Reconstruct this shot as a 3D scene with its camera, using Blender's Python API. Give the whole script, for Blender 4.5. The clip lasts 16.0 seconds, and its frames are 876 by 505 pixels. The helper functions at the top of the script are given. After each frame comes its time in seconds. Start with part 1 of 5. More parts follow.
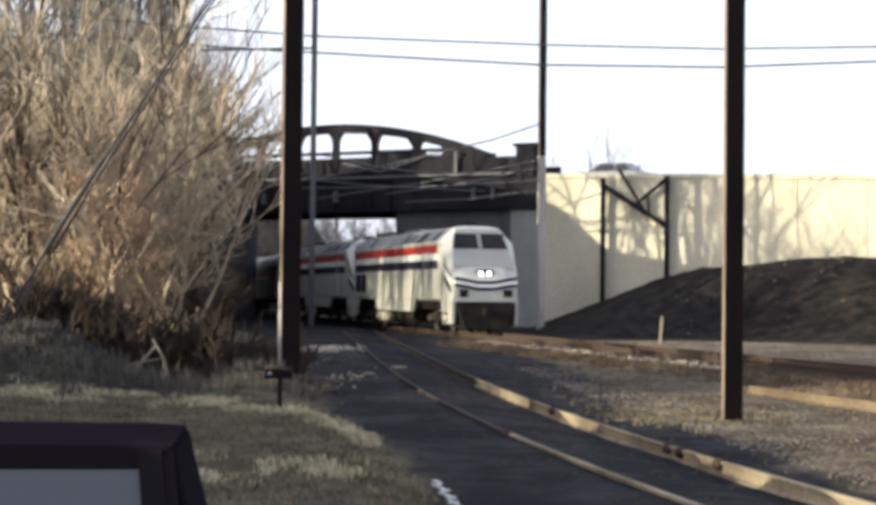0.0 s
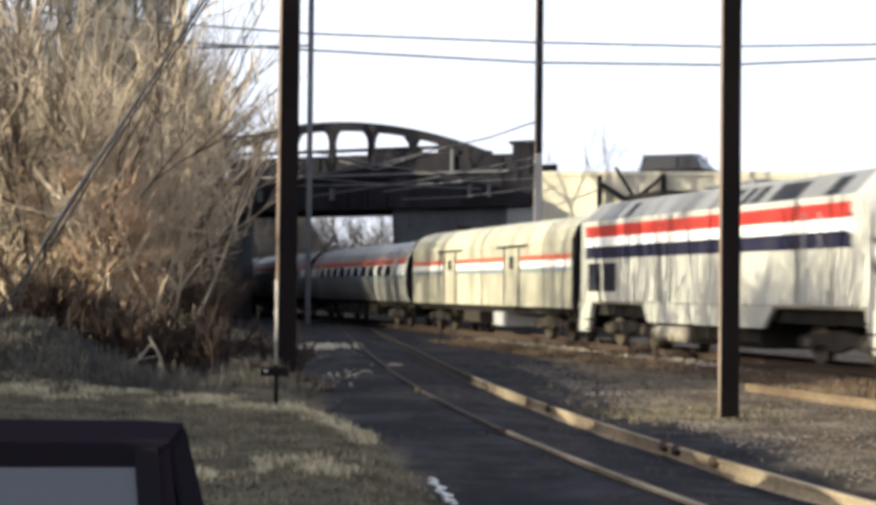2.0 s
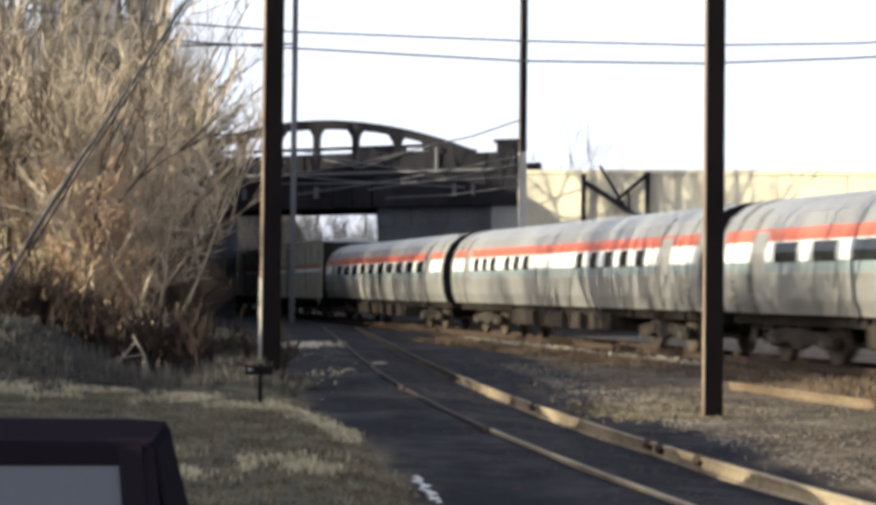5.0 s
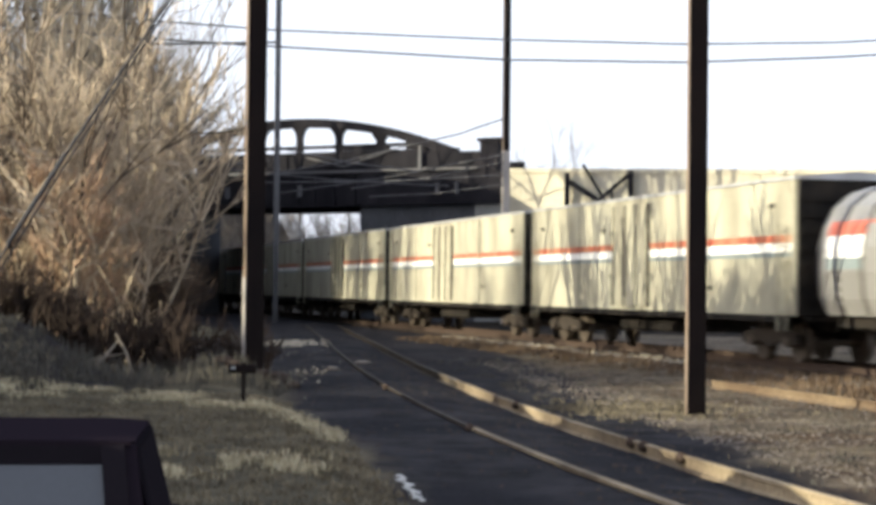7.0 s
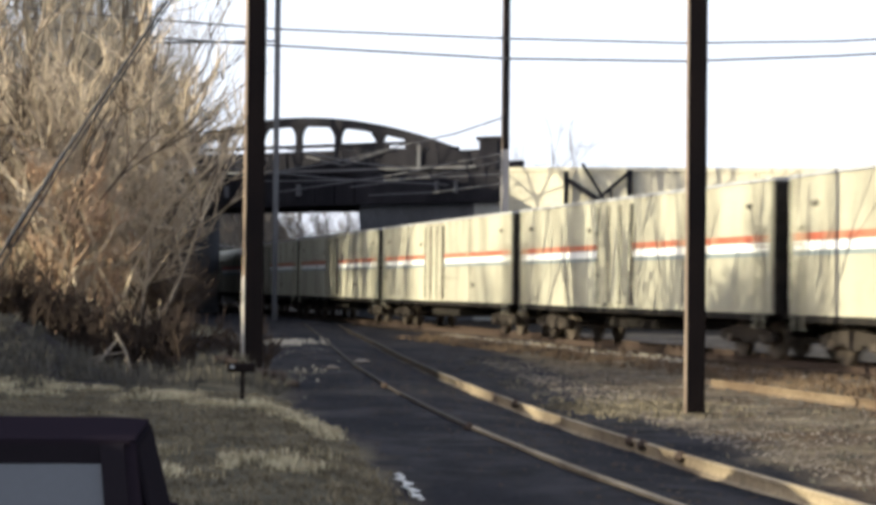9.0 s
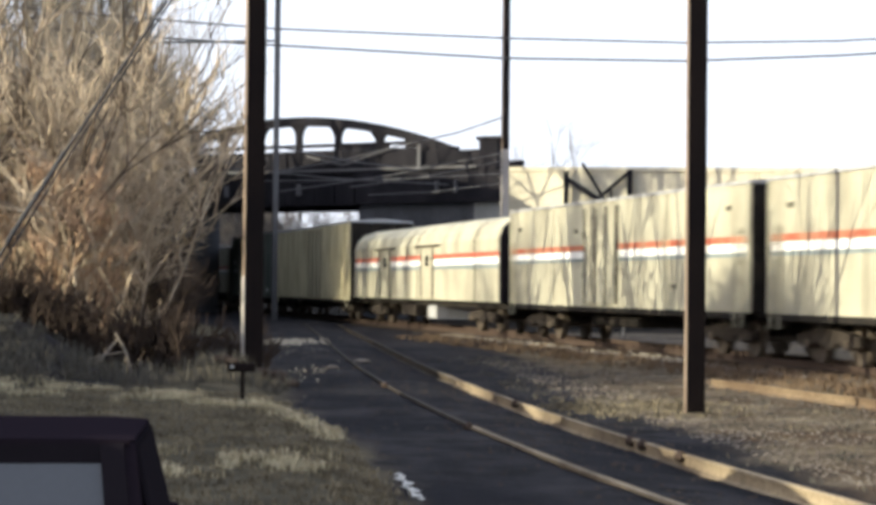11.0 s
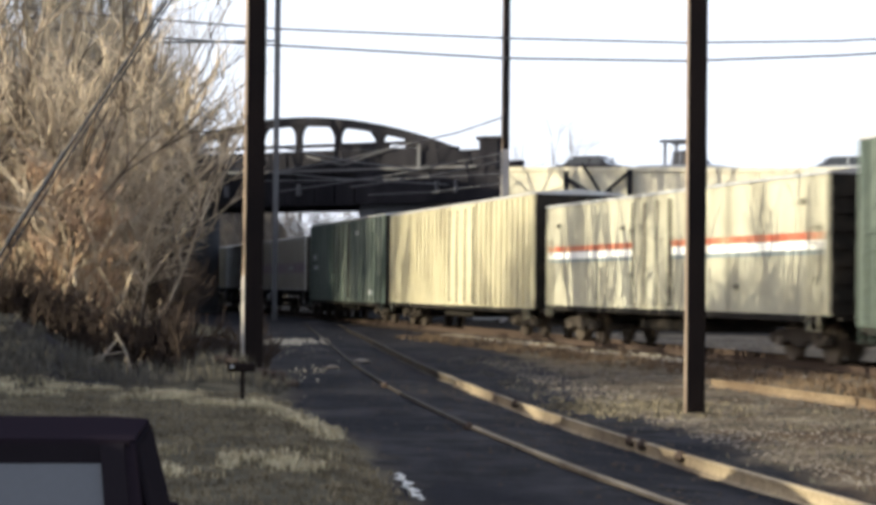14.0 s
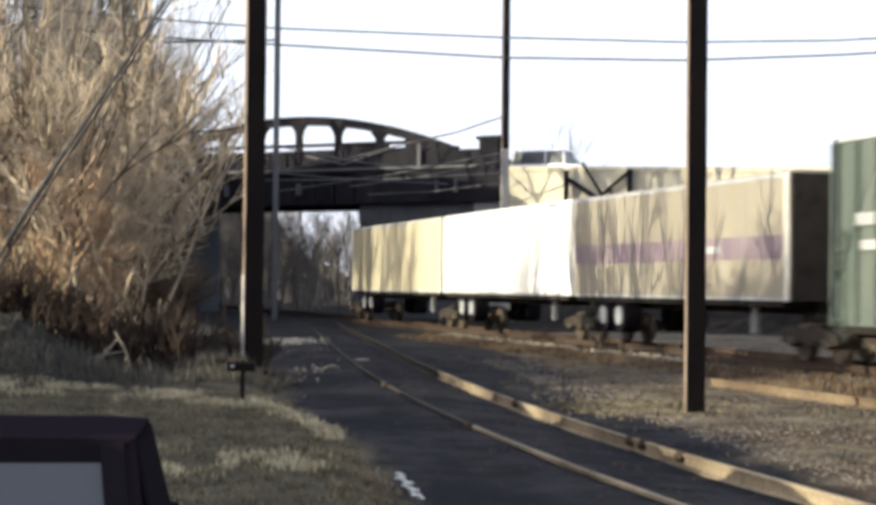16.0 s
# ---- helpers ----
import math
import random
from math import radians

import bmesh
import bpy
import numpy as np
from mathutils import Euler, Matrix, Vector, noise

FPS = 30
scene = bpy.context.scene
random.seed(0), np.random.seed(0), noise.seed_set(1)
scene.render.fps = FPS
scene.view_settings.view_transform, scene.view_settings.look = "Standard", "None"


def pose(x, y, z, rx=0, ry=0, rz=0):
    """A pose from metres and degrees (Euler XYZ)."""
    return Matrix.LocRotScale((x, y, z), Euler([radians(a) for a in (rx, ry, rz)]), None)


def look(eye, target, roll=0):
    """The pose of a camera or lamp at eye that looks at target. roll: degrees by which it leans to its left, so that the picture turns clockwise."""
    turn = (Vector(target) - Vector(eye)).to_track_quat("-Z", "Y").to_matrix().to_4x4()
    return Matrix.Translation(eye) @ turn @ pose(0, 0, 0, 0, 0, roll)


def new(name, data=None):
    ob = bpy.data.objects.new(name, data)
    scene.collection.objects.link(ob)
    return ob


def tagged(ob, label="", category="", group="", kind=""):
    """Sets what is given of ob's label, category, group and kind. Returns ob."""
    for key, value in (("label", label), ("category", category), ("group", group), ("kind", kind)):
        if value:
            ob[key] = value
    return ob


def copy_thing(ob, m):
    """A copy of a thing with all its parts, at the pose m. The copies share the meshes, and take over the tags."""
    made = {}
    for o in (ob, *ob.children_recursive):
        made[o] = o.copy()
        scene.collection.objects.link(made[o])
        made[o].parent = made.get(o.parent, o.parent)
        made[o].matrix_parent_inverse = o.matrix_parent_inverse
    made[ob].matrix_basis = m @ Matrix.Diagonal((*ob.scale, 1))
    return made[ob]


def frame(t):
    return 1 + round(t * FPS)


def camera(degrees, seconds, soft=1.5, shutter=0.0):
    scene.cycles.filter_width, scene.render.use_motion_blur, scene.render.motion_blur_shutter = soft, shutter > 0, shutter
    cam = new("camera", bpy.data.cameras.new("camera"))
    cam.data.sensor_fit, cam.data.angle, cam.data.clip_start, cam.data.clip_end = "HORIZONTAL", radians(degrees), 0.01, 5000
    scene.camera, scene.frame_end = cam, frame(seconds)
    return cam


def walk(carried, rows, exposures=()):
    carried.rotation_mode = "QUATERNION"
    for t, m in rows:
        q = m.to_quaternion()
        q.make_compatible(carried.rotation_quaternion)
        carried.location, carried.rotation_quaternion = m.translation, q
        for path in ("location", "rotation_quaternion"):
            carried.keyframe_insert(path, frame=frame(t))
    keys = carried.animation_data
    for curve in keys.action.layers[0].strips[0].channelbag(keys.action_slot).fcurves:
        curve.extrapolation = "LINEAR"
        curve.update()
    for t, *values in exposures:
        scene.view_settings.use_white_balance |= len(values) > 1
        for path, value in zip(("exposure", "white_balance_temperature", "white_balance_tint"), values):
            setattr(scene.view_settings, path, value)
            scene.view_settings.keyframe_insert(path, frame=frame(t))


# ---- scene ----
EYE = Vector((0.0, 0.0, 1.58))
cam = camera(26.86, 16.0, soft=4.0, shutter=0.35)


def aim(left, up):
    """The camera's pose, turned by so many degrees to the left and up from its resting view."""
    a, b = radians(left), radians(1.076 + up)
    return look(EYE, EYE + Vector((-math.sin(a), math.cos(a), math.tan(b))), 0.6)


walk(cam, [(t, aim(a / 57.3, b / 57.3)) for t, a, b in (
    (0.0, 66, 11.5), (0.5, 64, 9.8), (1.0, 62.5, 8.6), (1.5, 61, 8.3), (2.0, 59.5, 7.4), (2.5, 58, 6.6), (3.0, 56, 6.0),
    (3.5, 50.5, 5.8), (4.0, 46.5, 5.8), (5.2, 28, 4.4), (6.5, 9, 3), (7.0, 1.5, 2.6), (7.5, 0, 2.5), (8.0, 0, 1.6),
    (9.0, 0, 0.5), (11.5, 0, 0), (13.0, 0, 0), (14.0, 0, 0), (15.0, 0, -1), (16.0, 0, -1))], exposures=[(0.0, 1.8, 6000, 14), (16.0, 1.8, 6000, 14)])

# ---- light: low winter sun from the side of the bushes, pale sky ----
SUN_ELEV, SUN_FROM = 13.0, (-1.0, -0.33)
world = bpy.data.worlds.new("sky")
scene.world = world
world.use_nodes = True
wn = world.node_tree.nodes
sky = wn.new("ShaderNodeTexSky")
sky.sky_type, sky.sun_disc = "NISHITA", False
sky.sun_elevation = radians(SUN_ELEV)
sky.sun_rotation = math.atan2(SUN_FROM[0], SUN_FROM[1])
sky.air_density, sky.dust_density, sky.ozone_density = 1.0, 5.0, 1.5
wn["Background"].inputs["Strength"].default_value = 0.16
world.node_tree.links.new(sky.outputs["Color"], wn["Background"].inputs["Color"])
haze = wn.new("ShaderNodeBackground")
haze.inputs["Color"].default_value, haze.inputs["Strength"].default_value = (0.94, 0.97, 1.0, 1), 0.37
veil = wn.new("ShaderNodeMixShader")
way_up, height, thin = wn.new("ShaderNodeTexCoord"), wn.new("ShaderNodeSeparateXYZ"), wn.new("ShaderNodeMapRange")
thin.interpolation_type = "SMOOTHSTEP"
for key, value in (("From Min", 0.16), ("From Max", 0.75), ("To Min", 0.88), ("To Max", 0.58)):
    thin.inputs[key].default_value = value
world.node_tree.links.new(way_up.outputs["Generated"], height.inputs["Vector"])
world.node_tree.links.new(height.outputs["Z"], thin.inputs["Value"])
world.node_tree.links.new(thin.outputs["Result"], veil.inputs[0])
world.node_tree.links.new(wn["Background"].outputs[0], veil.inputs[1])
world.node_tree.links.new(haze.outputs[0], veil.inputs[2])
world.node_tree.links.new(veil.outputs[0], wn["World Output"].inputs["Surface"])
sun = new("sun", bpy.data.lights.new("sun", "SUN"))
sun.data.energy, sun.data.angle, sun.data.color = 2.5, radians(0.3), (1.0, 0.905, 0.62)
sv = Vector((SUN_FROM[0], SUN_FROM[1], 0)).normalized() + Vector((0, 0, math.tan(radians(SUN_ELEV))))
sun.matrix_world = look(sv * 100, (0, 0, 0))


# ---- materials ----
def material(name, color, rough=0.7, metal=0.0, vary=0.25, scale=3.0, dirt=None, streak=1.0, bump=0.15, fine=40.0, amount=0.55):
    """A paint, metal or earth with broad stains, fine grain and relief. streak above 1 stretches the stains upright."""
    m = bpy.data.materials.new(name)
    m.use_nodes = True
    n, link = m.node_tree.nodes, m.node_tree.links.new
    b = n["Principled BSDF"]
    co = n.new("ShaderNodeTexCoord")
    mp = n.new("ShaderNodeMapping")
    mp.inputs["Scale"].default_value = (1, 1, 1 / streak)
    link(co.outputs["Object"], mp.inputs["Vector"])
    big, small = n.new("ShaderNodeTexNoise"), n.new("ShaderNodeTexNoise")
    for node, s, d in ((big, scale, 5), (small, fine, 3)):
        node.inputs["Scale"].default_value, node.inputs["Detail"].default_value = s, d
        link(mp.outputs["Vector"], node.inputs["Vector"])
    ramp = n.new("ShaderNodeValToRGB")
    ramp.color_ramp.elements[0].position, ramp.color_ramp.elements[1].position = 0.38, 0.68
    link(big.outputs["Fac"], ramp.inputs["Fac"])
    mix = n.new("ShaderNodeMix")
    mix.data_type = "RGBA"
    d = dirt or tuple(c * (1 - vary) for c in color)
    mix.inputs["A"].default_value, mix.inputs["B"].default_value = (*color, 1), (*d, 1)
    scl = n.new("ShaderNodeMath")
    scl.operation = "MULTIPLY"
    scl.inputs[1].default_value = amount
    link(ramp.outputs["Color"], scl.inputs[0])
    link(scl.outputs["Value"], mix.inputs["Factor"])
    grain = n.new("ShaderNodeMix")
    grain.data_type, grain.blend_type = "RGBA", "OVERLAY"
    grain.inputs["Factor"].default_value = min(1.0, vary * 1.2)
    link(mix.outputs["Result"], grain.inputs["A"])
    link(small.outputs["Fac"], grain.inputs["B"])
    link(grain.outputs["Result"], b.inputs["Base Color"])
    b.inputs["Roughness"].default_value, b.inputs["Metallic"].default_value = rough, metal
    b.inputs["Specular IOR Level"].default_value = 0.5 if rough < 0.55 else (0.08 if rough < 0.99 else 0.0)
    bp = n.new("ShaderNodeBump")
    bp.inputs["Strength"].default_value, bp.inputs["Distance"].default_value = bump, 0.02
    link(small.outputs["Fac"], bp.inputs["Height"])
    link(bp.outputs["Normal"], b.inputs["Normal"])
    return m


def ground_material():
    """Dry grass, cinder, gravel and black spoil, told apart by the zone of the sheet."""
    m = bpy.data.materials.new("ground_earth")
    m.use_nodes = True
    n, link = m.node_tree.nodes, m.node_tree.links.new
    b = n["Principled BSDF"]
    b.inputs["Roughness"].default_value = 0.95
    b.inputs["Specular IOR Level"].default_value = 0.05
    co = n.new("ShaderNodeTexCoord")
    zone = n.new("ShaderNodeVertexColor")
    zone.layer_name = "zone"
    sep = n.new("ShaderNodeSeparateColor")
    link(zone.outputs["Color"], sep.inputs["Color"])

    def noise_of(scale, detail=6, lo=0.35, hi=0.65):
        t = n.new("ShaderNodeTexNoise")
        t.inputs["Scale"].default_value, t.inputs["Detail"].default_value = scale, detail
        link(co.outputs["Object"], t.inputs["Vector"])
        r = n.new("ShaderNodeValToRGB")
        r.color_ramp.elements[0].position, r.color_ramp.elements[1].position = lo, hi
        link(t.outputs["Fac"], r.inputs["Fac"])
        return r.outputs["Color"]

    def mixed(fac, a, c):
        x = n.new("ShaderNodeMix")
        x.data_type = "RGBA"
        link(fac, x.inputs["Factor"])
        for key, v in (("A", a), ("B", c)):
            if isinstance(v, tuple):
                x.inputs[key].default_value = (*v, 1)
            else:
                link(v, x.inputs[key])
        return x.outputs["Result"]
    broad, mid, fine = noise_of(0.35), noise_of(1.7), noise_of(14, 4, 0.3, 0.7)
    patch = noise_of(0.8, 8, 0.44, 0.56)
    gravel = mixed(mid, mixed(fine, (0.12, 0.092, 0.066), (0.026, 0.021, 0.018)), mixed(fine, (0.125, 0.078, 0.040), (0.034, 0.024, 0.016)))
    gravel = mixed(patch, gravel, mixed(mid, (0.17, 0.135, 0.085), (0.036, 0.030, 0.025)))
    grass = mixed(broad, mixed(fine, (0.085, 0.072, 0.048), (0.036, 0.034, 0.025)), mixed(mid, (0.13, 0.11, 0.072), (0.036, 0.033, 0.024)))
    cinder = mixed(broad, mixed(fine, (0.015, 0.0145, 0.019), (0.008, 0.008, 0.0105)), mixed(mid, (0.012, 0.011, 0.012), (0.042, 0.040, 0.043)))
    coal = mixed(mid, mixed(fine, (0.011, 0.0098, 0.009), (0.006, 0.006, 0.006)), mixed(broad, (0.020, 0.017, 0.014), (0.038, 0.030, 0.023)))
    bed = n.new("ShaderNodeVertexColor")
    bed.layer_name = "bed"
    part_of = n.new("ShaderNodeSeparateColor")
    link(bed.outputs["Color"], part_of.inputs["Color"])
    rust = mixed(mid, mixed(fine, (0.16, 0.09, 0.045), (0.040, 0.024, 0.015)), mixed(fine, (0.13, 0.075, 0.040), (0.022, 0.015, 0.011)))
    pale = mixed(patch, mixed(fine, (0.27, 0.22, 0.15), (0.07, 0.056, 0.04)), mixed(fine, (0.17, 0.135, 0.09), (0.04, 0.033, 0.026)))
    gravel = mixed(part_of.outputs["Red"], gravel, rust)
    gravel = mixed(part_of.outputs["Green"], gravel, pale)
    gravel = mixed(part_of.outputs["Blue"], gravel, mixed(fine, (0.29, 0.205, 0.118), (0.135, 0.092, 0.055)))
    c = mixed(sep.outputs["Red"], gravel, cinder)
    c = mixed(sep.outputs["Green"], c, grass)
    c = mixed(sep.outputs["Blue"], c, coal)
    link(c, b.inputs["Base Color"])
    bp = n.new("ShaderNodeBump")
    bp.inputs["Strength"].default_value, bp.inputs["Distance"].default_value = 0.6, 0.05
    link(fine, bp.inputs["Height"])
    link(bp.outputs["Normal"], b.inputs["Normal"])
    return m


M = dict(
    silver=material("loco_silver", (0.53, 0.52, 0.455), 0.42, 0.2, 0.28, 1.2, (0.36, 0.34, 0.285), 6, 0.05),
    cream=material("car_silver_cream", (0.425, 0.405, 0.31), 0.55, 0.05, 0.3, 1.1, (0.17, 0.152, 0.115), 3, 0.08, 40, 0.6),
    stainless=material("coach_stainless", (0.295, 0.287, 0.268), 0.45, 0.3, 0.25, 0.8, (0.16, 0.155, 0.145), 6, 0.05),
    red=material("stripe_red", (0.38, 0.022, 0.014), 0.45, 0, 0.15, 1.5, (0.33, 0.05, 0.035), 4, 0.03),
    rusty_red=material("stripe_rusty_red", (0.36, 0.10, 0.06), 0.6, 0, 0.25, 1.5, (0.40, 0.24, 0.15), 4, 0.03, 40, 0.85),
    coral=material("stripe_faded_red", (0.43, 0.092, 0.052), 0.5, 0, 0.15, 1.5, (0.42, 0.14, 0.09), 4, 0.03),
    white=material("stripe_white", (0.8, 0.8, 0.77), 0.45, 0, 0.1, 1.5, (0.6, 0.58, 0.53), 4, 0.03),
    blue=material("stripe_navy", (0.014, 0.014, 0.034), 0.6, 0, 0.15, 1.5, (0.035, 0.033, 0.045), 4, 0.03),
    teal=material("stripe_grey_blue", (0.17, 0.205, 0.205), 0.5, 0, 0.15, 1.5, (0.2, 0.22, 0.22), 4, 0.03),
    glass=material("dark_window_glass", (0.015, 0.018, 0.02), 0.12, 0, 0.1, 1, None, 1, 0.0),
    black=material("underframe_black", (0.014, 0.013, 0.012), 0.85, 0.0, 0.3, 2, (0.04, 0.032, 0.025), 1, 0.3),
    truck=material("bogie_dusty_steel", (0.045, 0.037, 0.030), 0.8, 0.0, 0.3, 3, (0.015, 0.013, 0.012), 1, 0.3),
    wheel=material("wheel_steel", (0.16, 0.13, 0.10), 0.5, 0.6, 0.3, 3, (0.08, 0.06, 0.045), 1, 0.1),
    green=material("boxcar_green", (0.072, 0.092, 0.080), 0.6, 0, 0.3, 0.9, (0.14, 0.152, 0.132), 5, 0.1, 40, 0.85),
    ivory=material("boxcar_ivory", (0.50, 0.46, 0.315), 0.6, 0, 0.3, 1.3, (0.20, 0.17, 0.115), 4, 0.1, 40, 0.6),
    trailer=material("trailer_white", (0.84, 0.83, 0.78), 0.4, 0, 0.06, 0.8, (0.7, 0.68, 0.62), 4, 0.03),
    # one van paint twice: darkened for tree shade, then bright as in sun
    trailer_shaded_tan=material("trailer_shaded_tan", (0.28, 0.25, 0.195), 0.5, 0, 0.2, 0.9, (0.18, 0.155, 0.12), 5, 0.05),
    trailer_lit_cream=material("trailer_lit_cream", (0.50, 0.45, 0.31), 0.5, 0, 0.15, 0.9, (0.36, 0.31, 0.21), 5, 0.05),
    loco_roof=material("loco_roof_grey", (0.21, 0.21, 0.21), 0.55, 0.1, 0.25, 1.0, (0.11, 0.105, 0.10), 4, 0.05),
    mauve=material("trailer_mauve_band", (0.16, 0.12, 0.15), 0.5, 0, 0.15, 0.9, (0.26, 0.21, 0.2), 5, 0.05),
    rail=material("rusty_rail", (0.28, 0.225, 0.15), 0.8, 0.0, 0.4, 0.45, (0.05, 0.037, 0.03), 1, 0.3, 12, 0.95),
    rust_rail=material("orange_rusted_rail", (0.18, 0.135, 0.088), 0.85, 0.0, 0.4, 0.6, (0.08, 0.053, 0.035), 1, 0.3, 12, 0.9),
    railtop=material("main_rail_rust", (0.06, 0.042, 0.032), 0.7, 0.0, 0.3, 3, (0.05, 0.037, 0.03), 1, 0.05),
    tie=material("weathered_tie", (0.05, 0.038, 0.03), 0.9, 0, 0.35, 4, (0.10, 0.078, 0.06), 1, 0.4),
    pole=material("pole_rusty_black_steel", (0.008, 0.006, 0.006), 0.8, 0.0, 0.3, 1.5, (0.020, 0.013, 0.010), 3, 0.2),
    iron=material("bridge_dark_iron", (0.0115, 0.011, 0.014), 0.8, 0.0, 0.35, 0.7, (0.036, 0.033, 0.037), 3, 0.3),
    galv=material("galvanised_grey", (0.42, 0.43, 0.44), 0.55, 0.3, 0.2, 2, (0.3, 0.27, 0.24), 2, 0.1),
    concrete=material("pale_concrete", (0.55, 0.505, 0.385), 0.85, 0, 0.25, 0.22, (0.24, 0.22, 0.175), 2.5, 0.2, 12),
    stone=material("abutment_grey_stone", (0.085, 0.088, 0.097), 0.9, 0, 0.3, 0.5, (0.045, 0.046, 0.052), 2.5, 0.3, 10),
    shaded_concrete=material("shaded_concrete", (0.26, 0.26, 0.25), 0.9, 0, 0.25, 0.4, (0.16, 0.16, 0.155), 2.5, 0.2, 12),
    asphalt=material("asphalt", (0.05, 0.05, 0.05), 0.9, 0, 0.2, 1, None, 1, 0.2),
    vent=material("matt_dark_vent", (0.016, 0.017, 0.022), 0.7, 0, 0.15, 2, (0.03, 0.03, 0.034), 2, 0.05),
    cable=material("cable_grey", (0.12, 0.12, 0.125), 0.7, 0.1, 0.2, 2, (0.08, 0.07, 0.07), 2, 0.1),
    # pole_side: paler than pole, sunlight on the left faces put into the colour
    pole_side=material("pole_sunlit_side", (0.26, 0.20, 0.155), 0.8, 0.0, 0.3, 0.8, (0.06, 0.042, 0.032), 4, 0.2, 40, 0.85),
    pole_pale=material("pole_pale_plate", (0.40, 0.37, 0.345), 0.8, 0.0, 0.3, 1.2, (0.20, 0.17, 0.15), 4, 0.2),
    pale_straw=material("pale_dead_grass", (0.48, 0.42, 0.28), 0.9, 0, 0.3, 1.0, (0.20, 0.17, 0.11), 1, 0.1, 20, 0.9),
    wire=material("wire_dark", (0.06, 0.06, 0.065), 0.7, 0.2, 0.1, 1, None, 1, 0.0),
    twig=material("bare_twig", (0.50, 0.41, 0.30), 0.9, 0, 0.3, 1.0, (0.225, 0.178, 0.128), 1, 0.1, 20, 0.9),
    rust_twig=material("rusty_twig", (0.48, 0.35, 0.235), 0.9, 0, 0.3, 1.2, (0.30, 0.185, 0.115), 1, 0.1, 20, 0.9),
    # bramble is kept near black to carry the shade below the bushes
    bramble=material("shade_dark_bramble", (0.055, 0.040, 0.031), 0.95, 0, 0.3, 2.0, (0.028, 0.021, 0.018), 1, 0.1, 20, 0.9),
    dark_twig=material("shaded_branch", (0.10, 0.076, 0.056), 0.9, 0, 0.3, 1.5, (0.045, 0.034, 0.027), 1, 0.1, 20, 0.9),
    brown_weed=material("rusty_dead_weed", (0.15, 0.105, 0.066), 0.9, 0, 0.3, 1.0, (0.045, 0.032, 0.024), 1, 0.1, 20, 0.9),
    bark=material("grey_bark", (0.17, 0.145, 0.115), 0.9, 0, 0.3, 2.0, (0.1, 0.085, 0.07), 1, 0.1, 20, 0.9),
    far_twig=material("distant_twig", (0.12, 0.105, 0.09), 0.9, 0, 0.3, 0.5, (0.07, 0.06, 0.055), 1, 0.1, 20, 0.9),
    pale_stone=material("pale_gravel_stone", (0.36, 0.32, 0.25), 0.9, 0, 0.3, 0.8, (0.18, 0.15, 0.115), 1, 0.3, 20, 0.9),
    dull_grass=material("dull_dead_grass", (0.10, 0.092, 0.075), 0.9, 0, 0.3, 1.0, (0.05, 0.046, 0.04), 1, 0.1, 20, 0.9),
    straw=material("dry_straw", (0.19, 0.16, 0.108), 0.9, 0, 0.3, 1.0, (0.07, 0.06, 0.043), 1, 0.1, 20, 0.9),
    pebble=material("ballast_stone", (0.185, 0.158, 0.13), 0.9, 0, 0.35, 0.8, (0.07, 0.055, 0.044), 1, 0.3, 20, 0.9),
    car_dark=material("car_dark_paint", (0.0135, 0.0105, 0.0145), 1.0, 0.0, 0.1, 1, (0.016, 0.012, 0.016), 1, 0.0),
    car_glass=material("tinted_glass", (0.055, 0.06, 0.07), 0.3, 0.0, 0.1, 1, None, 1, 0.0),
    rubber=material("black_rubber", (0.014, 0.012, 0.015), 1.0, 0, 0.1, 3, None, 1, 0.0),
    tan_car=material("car_grey_paint", (0.22, 0.23, 0.24), 0.35, 0.3, 0.1, 1, None, 1, 0.0),
    van_white=material("van_white_paint", (0.75, 0.75, 0.73), 0.4, 0, 0.1, 1, None, 1, 0.0),
    litter_paper=material("dull_white_litter", (0.50, 0.50, 0.48), 0.8, 0, 0.15, 6.0, (0.3, 0.29, 0.27), 1, 0.1),
    earth=ground_material(),
)
lampm = bpy.data.materials.new("headlight_glow")
lampm.use_nodes = True
lampm.node_tree.nodes["Principled BSDF"].inputs["Emission Color"].default_value = (1, 0.97, 0.9, 1)
lampm.node_tree.nodes["Principled BSDF"].inputs["Emission Strength"].default_value = 2.5
M["lamp"] = lampm


